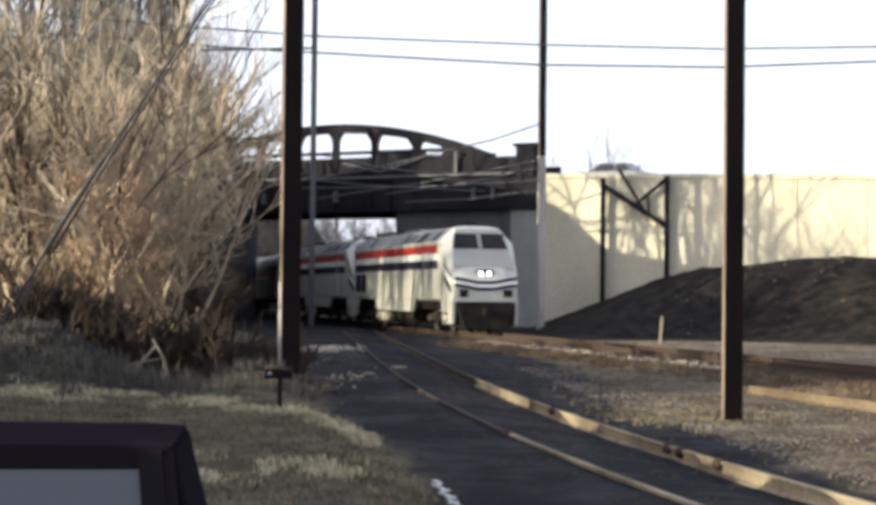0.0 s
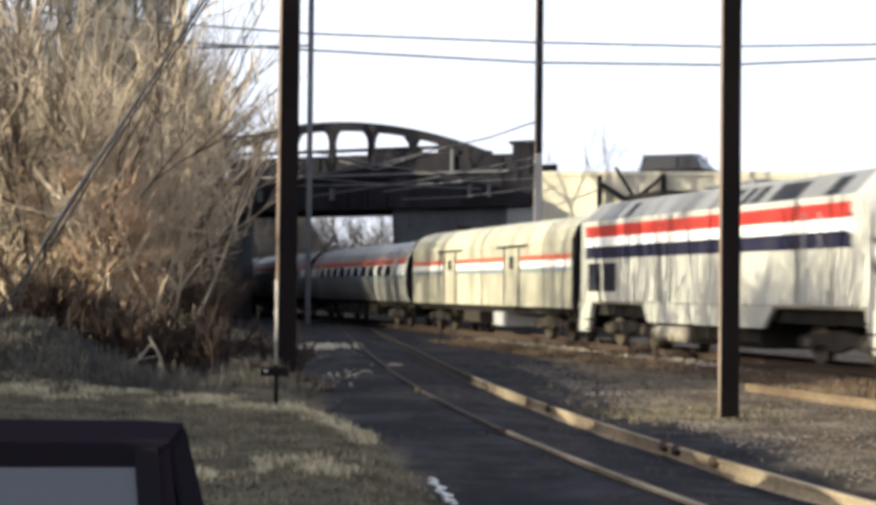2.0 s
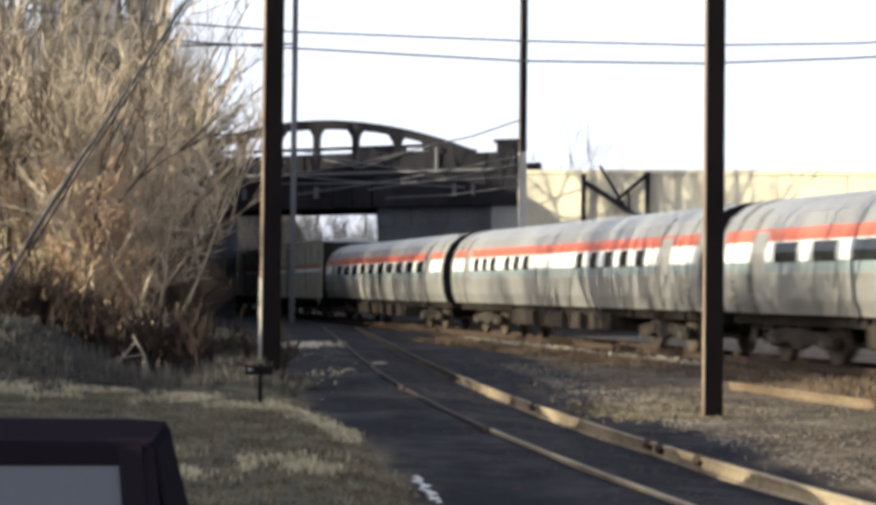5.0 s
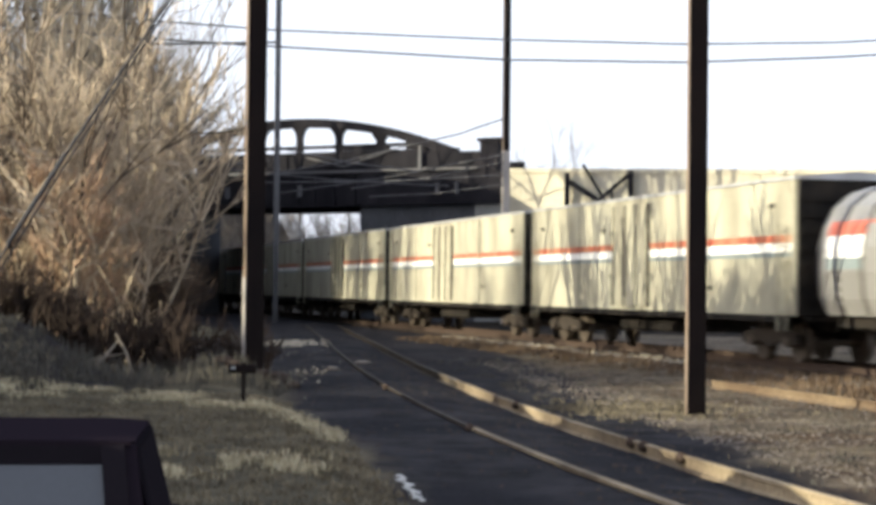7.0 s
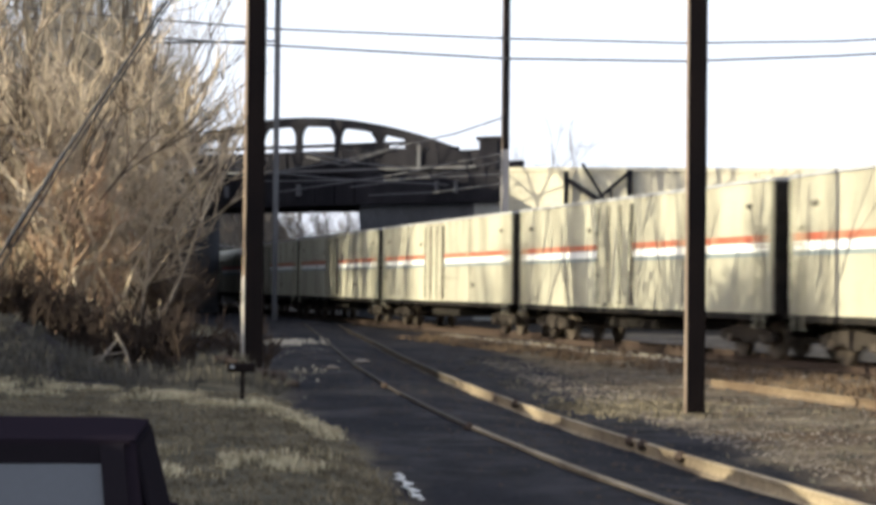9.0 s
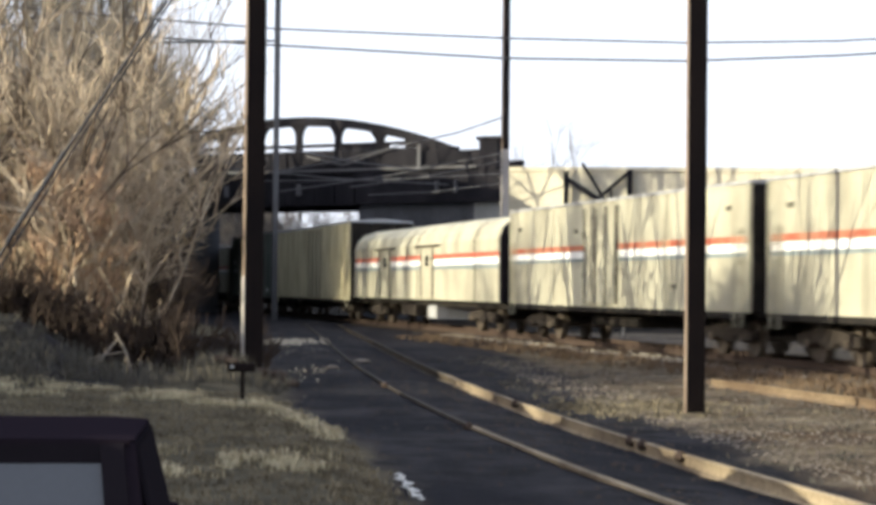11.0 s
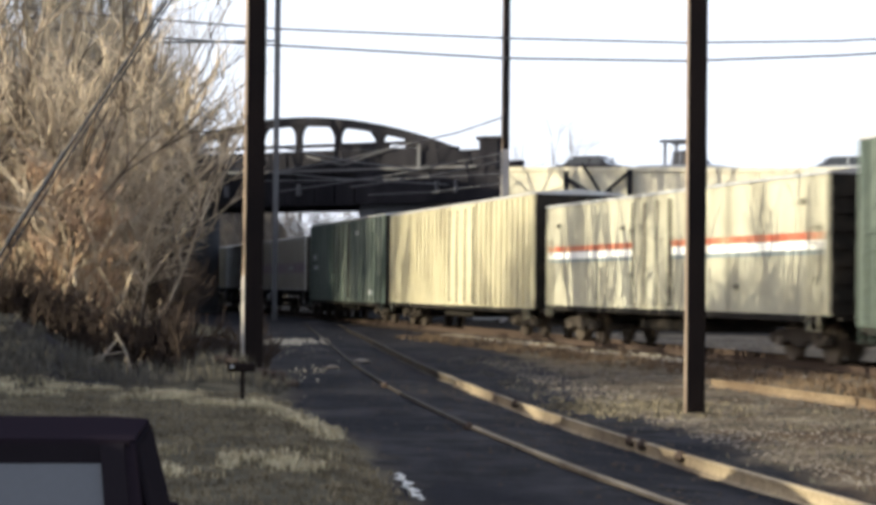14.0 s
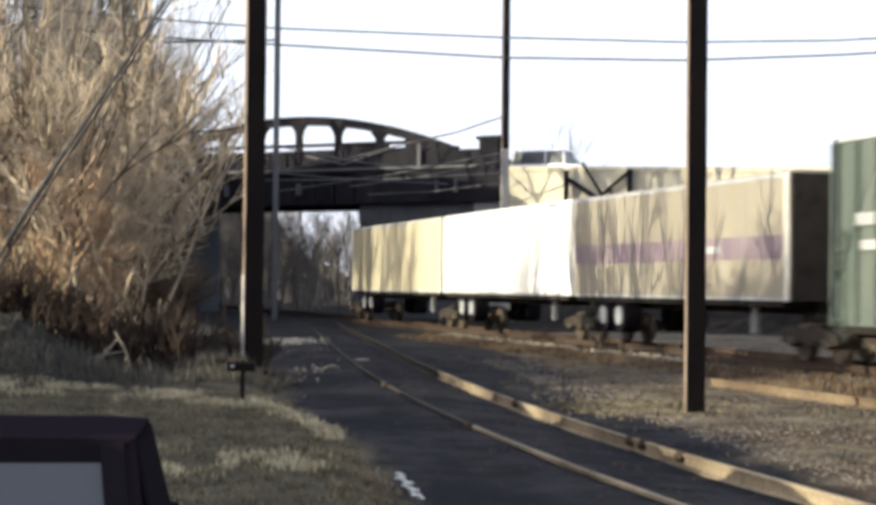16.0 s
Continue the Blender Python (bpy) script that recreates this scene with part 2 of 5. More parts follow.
# ---- mesh helpers ----
class Mesh:
    def __init__(self):
        self.v, self.f = [], []

    def add(self, vs, fs):
        k = len(self.v)
        self.v += [tuple(p) for p in vs]
        self.f += [tuple(i + k for i in q) for q in fs]
        return self

    def box(self, x0, x1, y0, y1, z0, z1, c=0.0):
        """A block; c chamfers its four long x edges."""
        if c:
            return self.prism([(y0 + c, z0), (y1 - c, z0), (y1, z0 + c), (y1, z1 - c), (y1 - c, z1), (y0 + c, z1), (y0, z1 - c), (y0, z0 + c)], x0, x1)
        return self.add([(x, y, z) for x in (x0, x1) for y in (y0, y1) for z in (z0, z1)],
                        [(0, 1, 3, 2), (4, 6, 7, 5), (0, 4, 5, 1), (2, 3, 7, 6), (0, 2, 6, 4), (1, 5, 7, 3)])

    def loft(self, sections):
        """Skin through sections of equal point counts, closed at both ends."""
        k = len(sections[0])
        vs, fs = [p for s in sections for p in s], []
        for i in range(len(sections) - 1):
            for j in range(k):
                a, b = i * k + j, i * k + (j + 1) % k
                fs.append((a, b, b + k, a + k))
        fs += [tuple(range(k))[::-1], tuple(range((len(sections) - 1) * k, len(sections) * k))]
        return self.add(vs, fs)

    def prism(self, yz, x0, x1):
        return self.loft([[(x0, y, z) for y, z in yz], [(x1, y, z) for y, z in yz]])

    def cyl(self, a, b, r0, r1=None, n=12):
        a, b = Vector(a), Vector(b)
        r1 = r0 if r1 is None else r1
        w = (b - a).normalized()
        u = w.orthogonal().normalized()
        s = w.cross(u)
        ring = lambda c, r: [c + (u * math.cos(2 * math.pi * i / n) + s * math.sin(2 * math.pi * i / n)) * r for i in range(n)]
        return self.loft([ring(a, r0), ring(b, r1)])

    def bar(self, a, b, w, h=None):
        """A square bar from a to b."""
        a, b = Vector(a), Vector(b)
        d = (b - a).normalized()
        up = Vector((0, 0, 1)) if abs(d.z) < 0.95 else Vector((0, 1, 0))
        s = d.cross(up).normalized() * w / 2
        t = s.cross(d).normalized() * (h or w) / 2
        return self.loft([[c + s + t, c + s - t, c - s - t, c - s + t] for c in (a, b)])

    def data(self, name, m, smooth=False):
        me = bpy.data.meshes.new(name)
        me.from_pydata(self.v, [], self.f)
        me.materials.append(m)
        bm = bmesh.new()
        bm.from_mesh(me)
        bmesh.ops.recalc_face_normals(bm, faces=bm.faces)
        bm.to_mesh(me)
        bm.free()
        if smooth:
            me.polygons.foreach_set("use_smooth", [True] * len(me.polygons))
        return me


def part(name, mesh, m, parent=None, label="", smooth=False, bevel=0.0):
    ob = new(name, mesh.data(name, m, smooth) if isinstance(mesh, Mesh) else mesh)
    if parent:
        ob.parent = parent
    if bevel:
        b = ob.modifiers.new("edge", "BEVEL")
        b.width, b.segments, b.limit_method = bevel, 2, "ANGLE"
    return tagged(ob, label)


def empty(name, label, category, group="", kind=""):
    e = new(name)
    e.empty_display_size = 0.2
    return tagged(e, label, category, group, kind)


def fast(name, v, f, m, kind="", label="", category="", parent=None):
    me = bpy.data.meshes.new(name)
    me.from_pydata(v, [], f)
    me.materials.append(m)
    ob = new(name, me)
    if parent:
        ob.parent = parent
    return tagged(ob, label, category, "", kind)


# ---- plan: the main line, the siding and the line of the bridge ----
TH = 0.2543
TRACK0 = Vector((-4.785, 94.30, 0))
AHEAD = Vector((math.sin(TH), -math.cos(TH), 0))
ASIDE = Vector((math.cos(TH), math.sin(TH), 0))
SPEED = 29.49
HEADING = math.degrees(math.atan2(AHEAD.y, AHEAD.x))


def main_x(y):
    return TRACK0.x - (y - TRACK0.y) * math.tan(TH)


SIDING = np.polyfit([15.7, 19, 23.9, 28.3, 36, 52.3, 70.6, 80, 90], [2.73, 2.0, 1.11, 0.49, -0.34, -2.21, -3.9, -4.85, -5.8], 4)


def siding_x(y):
    y0 = min(86.0, max(15.0, y))
    return float(np.polyval(SIDING, y0) + (y - y0) * np.polyval(np.polyder(SIDING), y0))


def bank_edge(y):
    return float(np.interp(y, [-20, 0, 15.3, 20.8, 25.8, 34, 50, 75, 120], [4.5, 1.8, -0.2, -0.93, -1.95, -3.0, -5.2, -8.6, -20]))


def sm(a, b, x):
    t = min(1.0, max(0.0, (x - a) / (b - a)))
    return t * t * (3 - 2 * t)


BR0, BRU, BRN = Vector((-5.06, 110.0, 0)), Vector((0.86, -0.51, 0)), Vector((0.51, 0.86, 0))


def road_z(u):
    return 8.75 - 0.027 * max(0.0, u - 0.5) if u < 200 else 3.4


def ground_z(x, y):
    n = noise.noise((x * 0.35, y * 0.35, 0)) * 0.5 + noise.noise((x * 1.3, y * 1.3, 4)) * 0.25
    z = -0.33 + 0.03 * n
    d = main_x(y) - x
    z += 0.10 * sm(4.2, 2.0, abs(d))
    if y < 92:
        z += 0.09 * sm(0.66, -0.3, x - siding_x(y))
    e = bank_edge(y) - x
    if e > 0:
        z += 0.14 * sm(0, 0.7, e) + 0.10 * n * sm(0, 2, e)
        hump = math.exp(-((x + 7.8) / 1.5) ** 2 - ((y - 32.3) / 2.6) ** 2) * 1.05
        low = math.exp(-((x + 3.9) / 0.8) ** 2 - ((y - 33.5) / 2.2) ** 2) * 0.25
        z += hump + low
        z -= 0.225 * math.exp(-((x + 3.3) / 2.8) ** 4 - ((y - 8.1) / 1.7) ** 4)
        # unseen ridge on the left, added to shade the road and grass
        z += sm(5.6, 8.6, e) * (2.7 + 0.9 * n) * (1 - 0.7 * sm(26, 31, y)) * sm(-2, 6, y) * sm(80, 60, y)
    # spur hidden by the bushes, raised to shade train, wall foot and abutment
    if y > 80 and x < -10:
        z = max(z, -0.33 + (10.3 + 0.4 * n + 2.2 * sm(94, 98, y) * sm(112, 106, y)) * sm(-13.2 - 0.12 * (y - 92), -16.0 - 0.12 * (y - 92), x) * sm(85.6, 88.2, y) * sm(190, 140, y))
    if y > 180:
        z += 13.0 * sm(180, 270, y) * sm(-0.058 * y - 1, -0.078 * y - 4, x) * (1 + 0.15 * n)
    if x > main_x(y) + 3 and y > 60:
        top = float(np.interp(x, [3.2, 7.0, 11.5, 17, 40, 80], [0, 1.55, 3.25, 3.75, 3.9, 3.0]))
        foot = float(np.interp(x, [3, 8.6, 16, 40], [78, 79.5, 74.5, 66]))
        z += top * sm(foot, foot + 11, y) * (1 + 0.10 * n) + 0.12 * n * sm(foot, foot + 3, y)
    return z


def ground_zone(x, y):
    n = noise.noise((x * 0.8, y * 0.8, 9)) * 0.6 + noise.noise((x * 2.6, y * 2.6, 2)) * 0.3
    e = bank_edge(y) - x
    green = sm(-0.25, 0.35, e + n * 0.6)
    right = siding_x(min(y, 90)) + float(np.interp(y, [10, 17, 19, 25, 35, 46, 80], [1.35, 1.6, 1.9, 2.6, 3.5, 4.1, 4.6]))
    red = sm(0.35, -0.35, x - right + n * 0.5) * (1 - green)
    if y > 48:
        red = max(red, sm(48, 62, y + 6 * n) * sm(2.5, 1.0, x - main_x(y)) * (1 - green))
    # cinder black painted here as the shade under bushes and hummock
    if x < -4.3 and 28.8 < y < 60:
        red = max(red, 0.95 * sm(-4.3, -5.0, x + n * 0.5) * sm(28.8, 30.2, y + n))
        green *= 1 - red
    foot = float(np.interp(x, [3, 8.6, 16, 40], [78, 79.5, 74.5, 66]))
    blue = sm(-1.2, 0.6, y - foot + n) * sm(2.0, 4.0, x - main_x(y))
    return red * (1 - blue), green * (1 - blue), blue


def ground_bed(x, y):
    """How far the ballast is rusted, how far it is pale and clean, and how far it is bare sandy earth."""
    n = noise.noise((x * 0.5, y * 0.5, 21)) + 0.5 * noise.noise((x * 1.9, y * 1.9, 5))
    d = main_x(y) - x
    rust = sm(2.9, 1.6, abs(d - 0.5) + 0.5 * n) * sm(80, 62, y)
    pale = 0.75 * sm(-2.0, -3.0, d + 0.4 * n) * sm(30, 40, y)
    if d > 0:
        pale = max(pale, sm(-0.05, 0.35, n + 0.25 * sm(1.5, 0, abs(x - 3.2)) * sm(3, 0.5, abs(y - 29))) * sm(2.0, 3.2, d))
    sand = sm(1.5, 0.5, abs(y - 38 + 0.7 * (x - 5.5)) + 0.4 * n) * sm(4.8, 5.6, x) * sm(12, 10, x)
    sand = max(sand, 0.8 * math.exp(-((x - 3.1) / 0.55) ** 2 - ((y - 30) / 2.2) ** 2))
    return rust, pale, sand


def build_ground():
    far = [40, 50, 62, 80, 130, 250, 500, 1000, 2500]
    xs = [-f for f in far[::-1]] + list(np.arange(-32, -12, 1.0)) + list(np.arange(-12, 14, 0.3)) + list(np.arange(14, 46, 1.0)) + far
    ys = [-2500, -600, -150, -50, -20, -8] + list(np.arange(0, 14, 1.0)) + list(np.arange(14, 46, 0.3)) + list(np.arange(46, 110, 0.8)) + [112, 118, 130, 150, 170, 190, 210, 230, 250, 270, 300, 400, 900, 2500]
    xs, ys = sorted(set(round(float(a), 3) for a in xs)), sorted(set(round(float(a), 3) for a in ys))
    vs = [(x, y, ground_z(x, y)) for y in ys for x in xs]
    k = len(xs)
    fs = [(j * k + i, j * k + i + 1, (j + 1) * k + i + 1, (j + 1) * k + i) for j in range(len(ys) - 1) for i in range(k - 1)]
    g = fast("ground", vs, fs, M["earth"], "structure", "cinder, dry grass and gravel ground beside the tracks", "ground")
    col = g.data.color_attributes.new("zone", "FLOAT_COLOR", "POINT")
    for i, p in enumerate(vs):
        col.data[i].color = (*ground_zone(p[0], p[1]), 1)
    bed = g.data.color_attributes.new("bed", "FLOAT_COLOR", "POINT")
    for i, p in enumerate(vs):
        bed.data[i].color = (*ground_bed(p[0], p[1]), 1)
    g.data.polygons.foreach_set("use_smooth", [True] * len(g.data.polygons))


build_ground()

RAIL = [(-0.070, 0), (0.070, 0), (0.070, 0.015), (0.012, 0.035), (0.012, 0.125), (0.036, 0.135), (0.036, 0.168), (-0.036, 0.168), (-0.036, 0.135), (-0.012, 0.125), (-0.012, 0.035), (-0.070, 0.015)]


def rail_mesh(points, side):
    me = Mesh()
    secs = []
    for i, p in enumerate(points):
        a, b = points[max(i - 1, 0)], points[min(i + 1, len(points) - 1)]
        d = (b - a).normalized()
        s = Vector((d.y, -d.x, 0))
        secs.append([p + s * (side + y) + Vector((0, 0, z)) for y, z in RAIL])
    return me.loft(secs)


def track(name, label, points, rails=(-0.7525, 0.7525), m="rail"):
    e = empty(name, label, "railway track", "", "structure")
    for s in rails:
        part("rail", rail_mesh(points, s), M[m], e)
    return e


main_pts = [TRACK0 + AHEAD * s + Vector((0, 0, -0.168)) for s in (-900, -300, -100, 0, 50, 100, 200)]
main_track = track("main_track", "busy main line with worn steel rails on ties", main_pts, m="railtop")
siding = empty("siding_track", "rusty curving siding sunk in black cinders", "railway track", "", "structure")
for offset, height, seam in ((-0.7525, -0.36, 24), (0.7525, -0.345, 38)):
    part("rail", rail_mesh([Vector((siding_x(y), y, height)) for y in np.arange(-6, seam + 1, 2.0)], offset), M["rail"], siding)
    part("rail", rail_mesh([Vector((siding_x(y), y, height)) for y in np.arange(seam, 88, 2.0)], offset), M["truck"], siding, "darker far length of rail")
old_pts = [TRACK0 + AHEAD * s - ASIDE * 4.06 + Vector((0, 0, -0.33)) for s in (59, 62, 66, 72, 85, 110)]
track("disused_track", "rusty half-buried disused rails in dry weeds", old_pts, (0.7525,), "rust_rail")


# ---- bridge, ramp wall and abutments ----
def bp(u, w, z):
    """A point u metres along the bridge, w metres behind its near face."""
    p = BR0 + BRU * u + BRN * w
    return Vector((p.x, p.y, z))


def along(me, us, w0, w1, lo, hi):
    """A strip of the road's line through the stations us; lo and hi give its heights."""
    return me.loft([[bp(u, w0, lo(u)), bp(u, w1, lo(u)), bp(u, w1, hi(u)), bp(u, w0, hi(u))] for u in us])


def build_bridge():
    e = empty("road_bridge", "old dark iron road bridge with arched truss over the tracks", "bridge", "", "structure")
    part("girder", along(Mesh(), (-16.5, -8, 0.3), 0, 0.35, lambda u: 6.45, lambda u: 8.35), M["iron"], e, "dark riveted plate girder")
    part("girder", along(Mesh(), (-16.5, -8, 0.3), 8.2, 8.55, lambda u: 6.45, lambda u: 8.35), M["iron"], e, "dark riveted plate girder")
    part("deck", along(Mesh(), (-16.5, 0.3), 0.36, 8.19, lambda u: 7.5, lambda u: 7.95), M["asphalt"], e)
    for z, h in ((6.45, 0.09), (8.30, 0.10)):
        part("flange", along(Mesh(), (-16.5, 0.3), -0.16, -0.004, lambda u: z, lambda u: z + h), M["iron"], e)
    for i in range(12):
        u = -16 + i * 1.45
        part("stiffener", along(Mesh(), (u, u + 0.1), -0.13, -0.004, lambda a: 6.56, lambda a: 8.29), M["iron"], e)
    for u in (5.9, 7.2, -9.4, -3.9):
        part("bracket", along(Mesh(), (u, u + 0.16), -0.5, -0.18, lambda a: 7.05, lambda a: 7.75), M["cable"], e, "grey steel bracket")
    part("handrail", along(Mesh(), (-16, 8.5), -0.30, -0.20, lambda a: 8.48, lambda a: 8.62), M["cable"], e, "grey pipe rail")
    part("rail_post", along(Mesh(), (4.6, 4.78), -0.34, -0.2, lambda a: 8.5, lambda a: 9.95), M["cable"], e, "grey steel post")

    def chord(u):
        return max(9.5, 11.64 - ((u + 4.6) / 7.8) ** 2)
    part("far_parapet", along(Mesh(), (-12.2, 7), 8.2, 8.5, lambda u: 8.4, lambda u: 9.5), M["iron"], e)
    part("truss_infill", along(Mesh(), (-1.3, 2.3), 0.2, 0.3, lambda u: 9.8, lambda u: 10.03), M["iron"], e)
    part("truss_infill", along(Mesh(), np.linspace(3.4, 6.5, 6), 0.2, 0.3, lambda u: 9.8, lambda u: max(9.9, chord(u) - 0.28)), M["iron"], e)
    for w in (0.25,):
        us = np.linspace(-12.9, 6.6, 24)
        part("top_chord", along(Mesh(), us, w - 0.2, w + 0.25, lambda u: chord(u) - 0.30, lambda u: chord(u) + 0.24), M["iron"], e)
        part("bottom_chord", along(Mesh(), (-12.2, 7), w - 0.15, w + 0.2, lambda u: 8.4, lambda u: 9.78), M["iron"], e)
        part("middle_chord", along(Mesh(), (-11.4, 5.4), w - 0.1, w + 0.15, lambda u: 10.0, lambda u: 10.19), M["iron"], e)
        for u in (-12.4, -10.0, -7.1, -4.24, -1.36, 1.63, 4.5):
            t = chord(u)
            me = Mesh()
            # post with gusset plates widening to the chords
            half = [(0.34, 9.3), (0.22, 9.75), (0.20, max(9.8, t - 0.95)), (0.30, max(9.85, t - 0.6)), (0.62, t - 0.22)]
            me.loft([[bp(u - a, w - 0.12, z), bp(u + a, w - 0.12, z), bp(u + a, w + 0.12, z), bp(u - a, w + 0.12, z)] for a, z in half])
            part("truss_post", me, M["iron"], e)
    part("lattice_bar", Mesh().bar(bp(-3.4, -0.2, 9.45), bp(-0.7, -0.2, 8.85), 0.10), M["cable"], e)
    part("lattice_bar", Mesh().bar(bp(-0.7, -0.2, 8.85), bp(2.6, -0.2, 9.75), 0.10), M["cable"], e)
    for u in np.arange(-11.5, 9.0, 0.9):
        part("rivet_plate", along(Mesh(), (u, u + 0.22), -0.2, -0.17, lambda a: 6.56, lambda a: 7.0 + 0.5 * ((u * 7) % 1)), M["iron"], e)
    part("parapet", along(Mesh(), (2.0, 5.0, 8.69), -0.05, 0.4, lambda u: 8.36, lambda u: 9.55), M["iron"], e, "dark stone parapet", bevel=0.03)
    part("parapet_block", along(Mesh(), (8.7, 9.9), -0.25, 0.7, lambda u: 8.35, lambda u: 10.05), M["iron"], e, "dark stone end block", bevel=0.05)
    part("parapet_cap", along(Mesh(), (8.55, 10.1), -0.35, 0.8, lambda u: 10.054, lambda u: 10.25), M["iron"], e, bevel=0.03)
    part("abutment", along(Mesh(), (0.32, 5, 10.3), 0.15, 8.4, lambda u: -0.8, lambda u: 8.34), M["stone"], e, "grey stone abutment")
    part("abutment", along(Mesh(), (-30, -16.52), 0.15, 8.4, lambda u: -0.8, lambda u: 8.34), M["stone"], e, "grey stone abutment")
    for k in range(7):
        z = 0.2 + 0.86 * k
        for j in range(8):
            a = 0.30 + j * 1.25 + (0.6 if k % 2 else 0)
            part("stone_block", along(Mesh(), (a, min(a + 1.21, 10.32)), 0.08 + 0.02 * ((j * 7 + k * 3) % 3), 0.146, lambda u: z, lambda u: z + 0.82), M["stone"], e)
    # left end of the pale wall, with the bridge's shade in its grey
    part("facing", along(Mesh(), (8.3, 10.33), -0.05, 0.07, lambda u: -0.8, lambda u: 6.48), M["shaded_concrete"], e, "concrete facing of the abutment, greyed for shade")
    part("span_beam", along(Mesh(), (0.33, 10.3), -0.3, 0.08, lambda u: 6.5, lambda u: 8.33), M["iron"], e, "dark girder end over the abutment")


def build_wall():
    e = empty("ramp_wall", "pale concrete retaining wall of the bridge ramp", "retaining wall", "", "structure")
    us = np.linspace(10.35, 60, 14)
    for i in range(13):
        a, b = us[i], us[i + 1] - 0.03
        part("wall_panel", along(Mesh(), (a, b), 0.0, 0.5, lambda u: -0.8, lambda u: road_z(u) - 0.28), M["concrete"], e, bevel=0.02)
    part("coping", along(Mesh(), (10.35, 30, 60), -0.08, 0.55, lambda u: road_z(u) - 0.276, lambda u: road_z(u)), M["concrete"], e, bevel=0.02)
    part("ramp_fill", along(Mesh(), (10.35, 60, 130, 230), 0.51, 8.4, lambda u: -0.8, lambda u: road_z(u) - 0.65), M["asphalt"], e, "asphalt ramp road")
    part("ramp_fill", along(Mesh(), (-230, -30.1), 0.5, 8.4, lambda u: -0.8, lambda u: 7.95), M["asphalt"], e, "asphalt road on the bank")
    part("ramp_wall_far", along(Mesh(), (60.1, 130, 230), 0.0, 0.5, lambda u: -0.8, lambda u: road_z(u)), M["concrete"], e)
    return e


def build_bank():
    """The earth bank that carries the road to the bridge behind the bushes."""
    v, f = [], []
    us, ws = np.linspace(-230, -16.6, 60), (-13, -9, -5, -1.5, 0.0)
    for u in us:
        for w in ws:
            z = -0.6 + 8.8 * sm(-13, -0.5, w) + 0.3 * noise.noise((u * 0.3, w * 0.4, 1))
            v.append(bp(u, w, z))
    k = len(ws)
    for i in range(len(us) - 1):
        for j in range(k - 1):
            f.append((i * k + j, i * k + j + 1, (i + 1) * k + j + 1, (i + 1) * k + j))
    o = fast("earth_bank", v, f, M["straw"], "structure", "weedy earth bank that carries the road", "bank")
    o.data.polygons.foreach_set("use_smooth", [True] * len(o.data.polygons))


build_bridge()
build_wall()
build_bank()


# ---- poles, gantry and wires ----
def h_pole(x, y, z0, z1, w, turn, deep=1.0, paint="pole", pale_to=0.0, pale_front=False, name="catenary_pole", label="tall dark rusty steel H-section pole"):
    """A wide-flange steel column: two flanges and a web."""
    e = empty(name, label, "pole", "poles beside the tracks")
    d, t = w * 0.5, w * 0.09
    g = d * deep
    up = lambda a, b, c, f_, top=z1: Mesh().add([(i, j, k) for i in (a, b) for j in (c, f_) for k in (z0, top)],
                                        [(0, 1, 3, 2), (4, 6, 7, 5), (0, 4, 5, 1), (2, 3, 7, 6), (0, 2, 6, 4), (1, 5, 7, 3)])
    part("flange", up(-d, d, -g, -g + t), M[paint], e)
    part("flange", up(-d, d, g - t, g), M[paint], e)
    part("web", up(-t / 2, t / 2, -g + t + 0.001, g - t - 0.001), M[paint], e)
    # sunward plate: its paler colour paints the lit edge of the pole
    part("cover_plate", up(-d - 0.012, -d - 0.002, -g + 0.01, g - 0.01), M["pole_side"] if y < 40 or x == 3.5 else M[paint], e, "weathered side plate in a sunlit tone")
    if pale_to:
        part("sleeve", up(-d - 0.025, -d - 0.013, -g - 0.004, g, pale_to), M["pole_pale"], e, "pale lower plate")
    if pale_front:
        part("sleeve", up(-d, d, -g - 0.016, -g - 0.004, pale_to), M["pole_pale"], e, "pale lower plate")
    part("footing", Mesh().box(-w * 0.8, w * 0.8, -w * 0.8, w * 0.8, z0 - 0.5, z0 - 0.12, 0.04), M["stone"], e)
    e.matrix_basis = pose(x, y, 0, 0, 0, turn)
    return e


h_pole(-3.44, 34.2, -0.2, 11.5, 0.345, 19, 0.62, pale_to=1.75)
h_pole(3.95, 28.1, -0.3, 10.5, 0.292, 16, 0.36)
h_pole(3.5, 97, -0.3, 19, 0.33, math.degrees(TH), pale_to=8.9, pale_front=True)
h_pole(-8.62, 97, -0.3, 19, 0.27, math.degrees(TH), 0.6, "cable", label="thin weathered grey steel pole")
h_pole(-14.1, 88.5, -0.3, 18.5, 0.30, math.degrees(TH), 0.6, "cable", label="thin weathered grey steel pole")


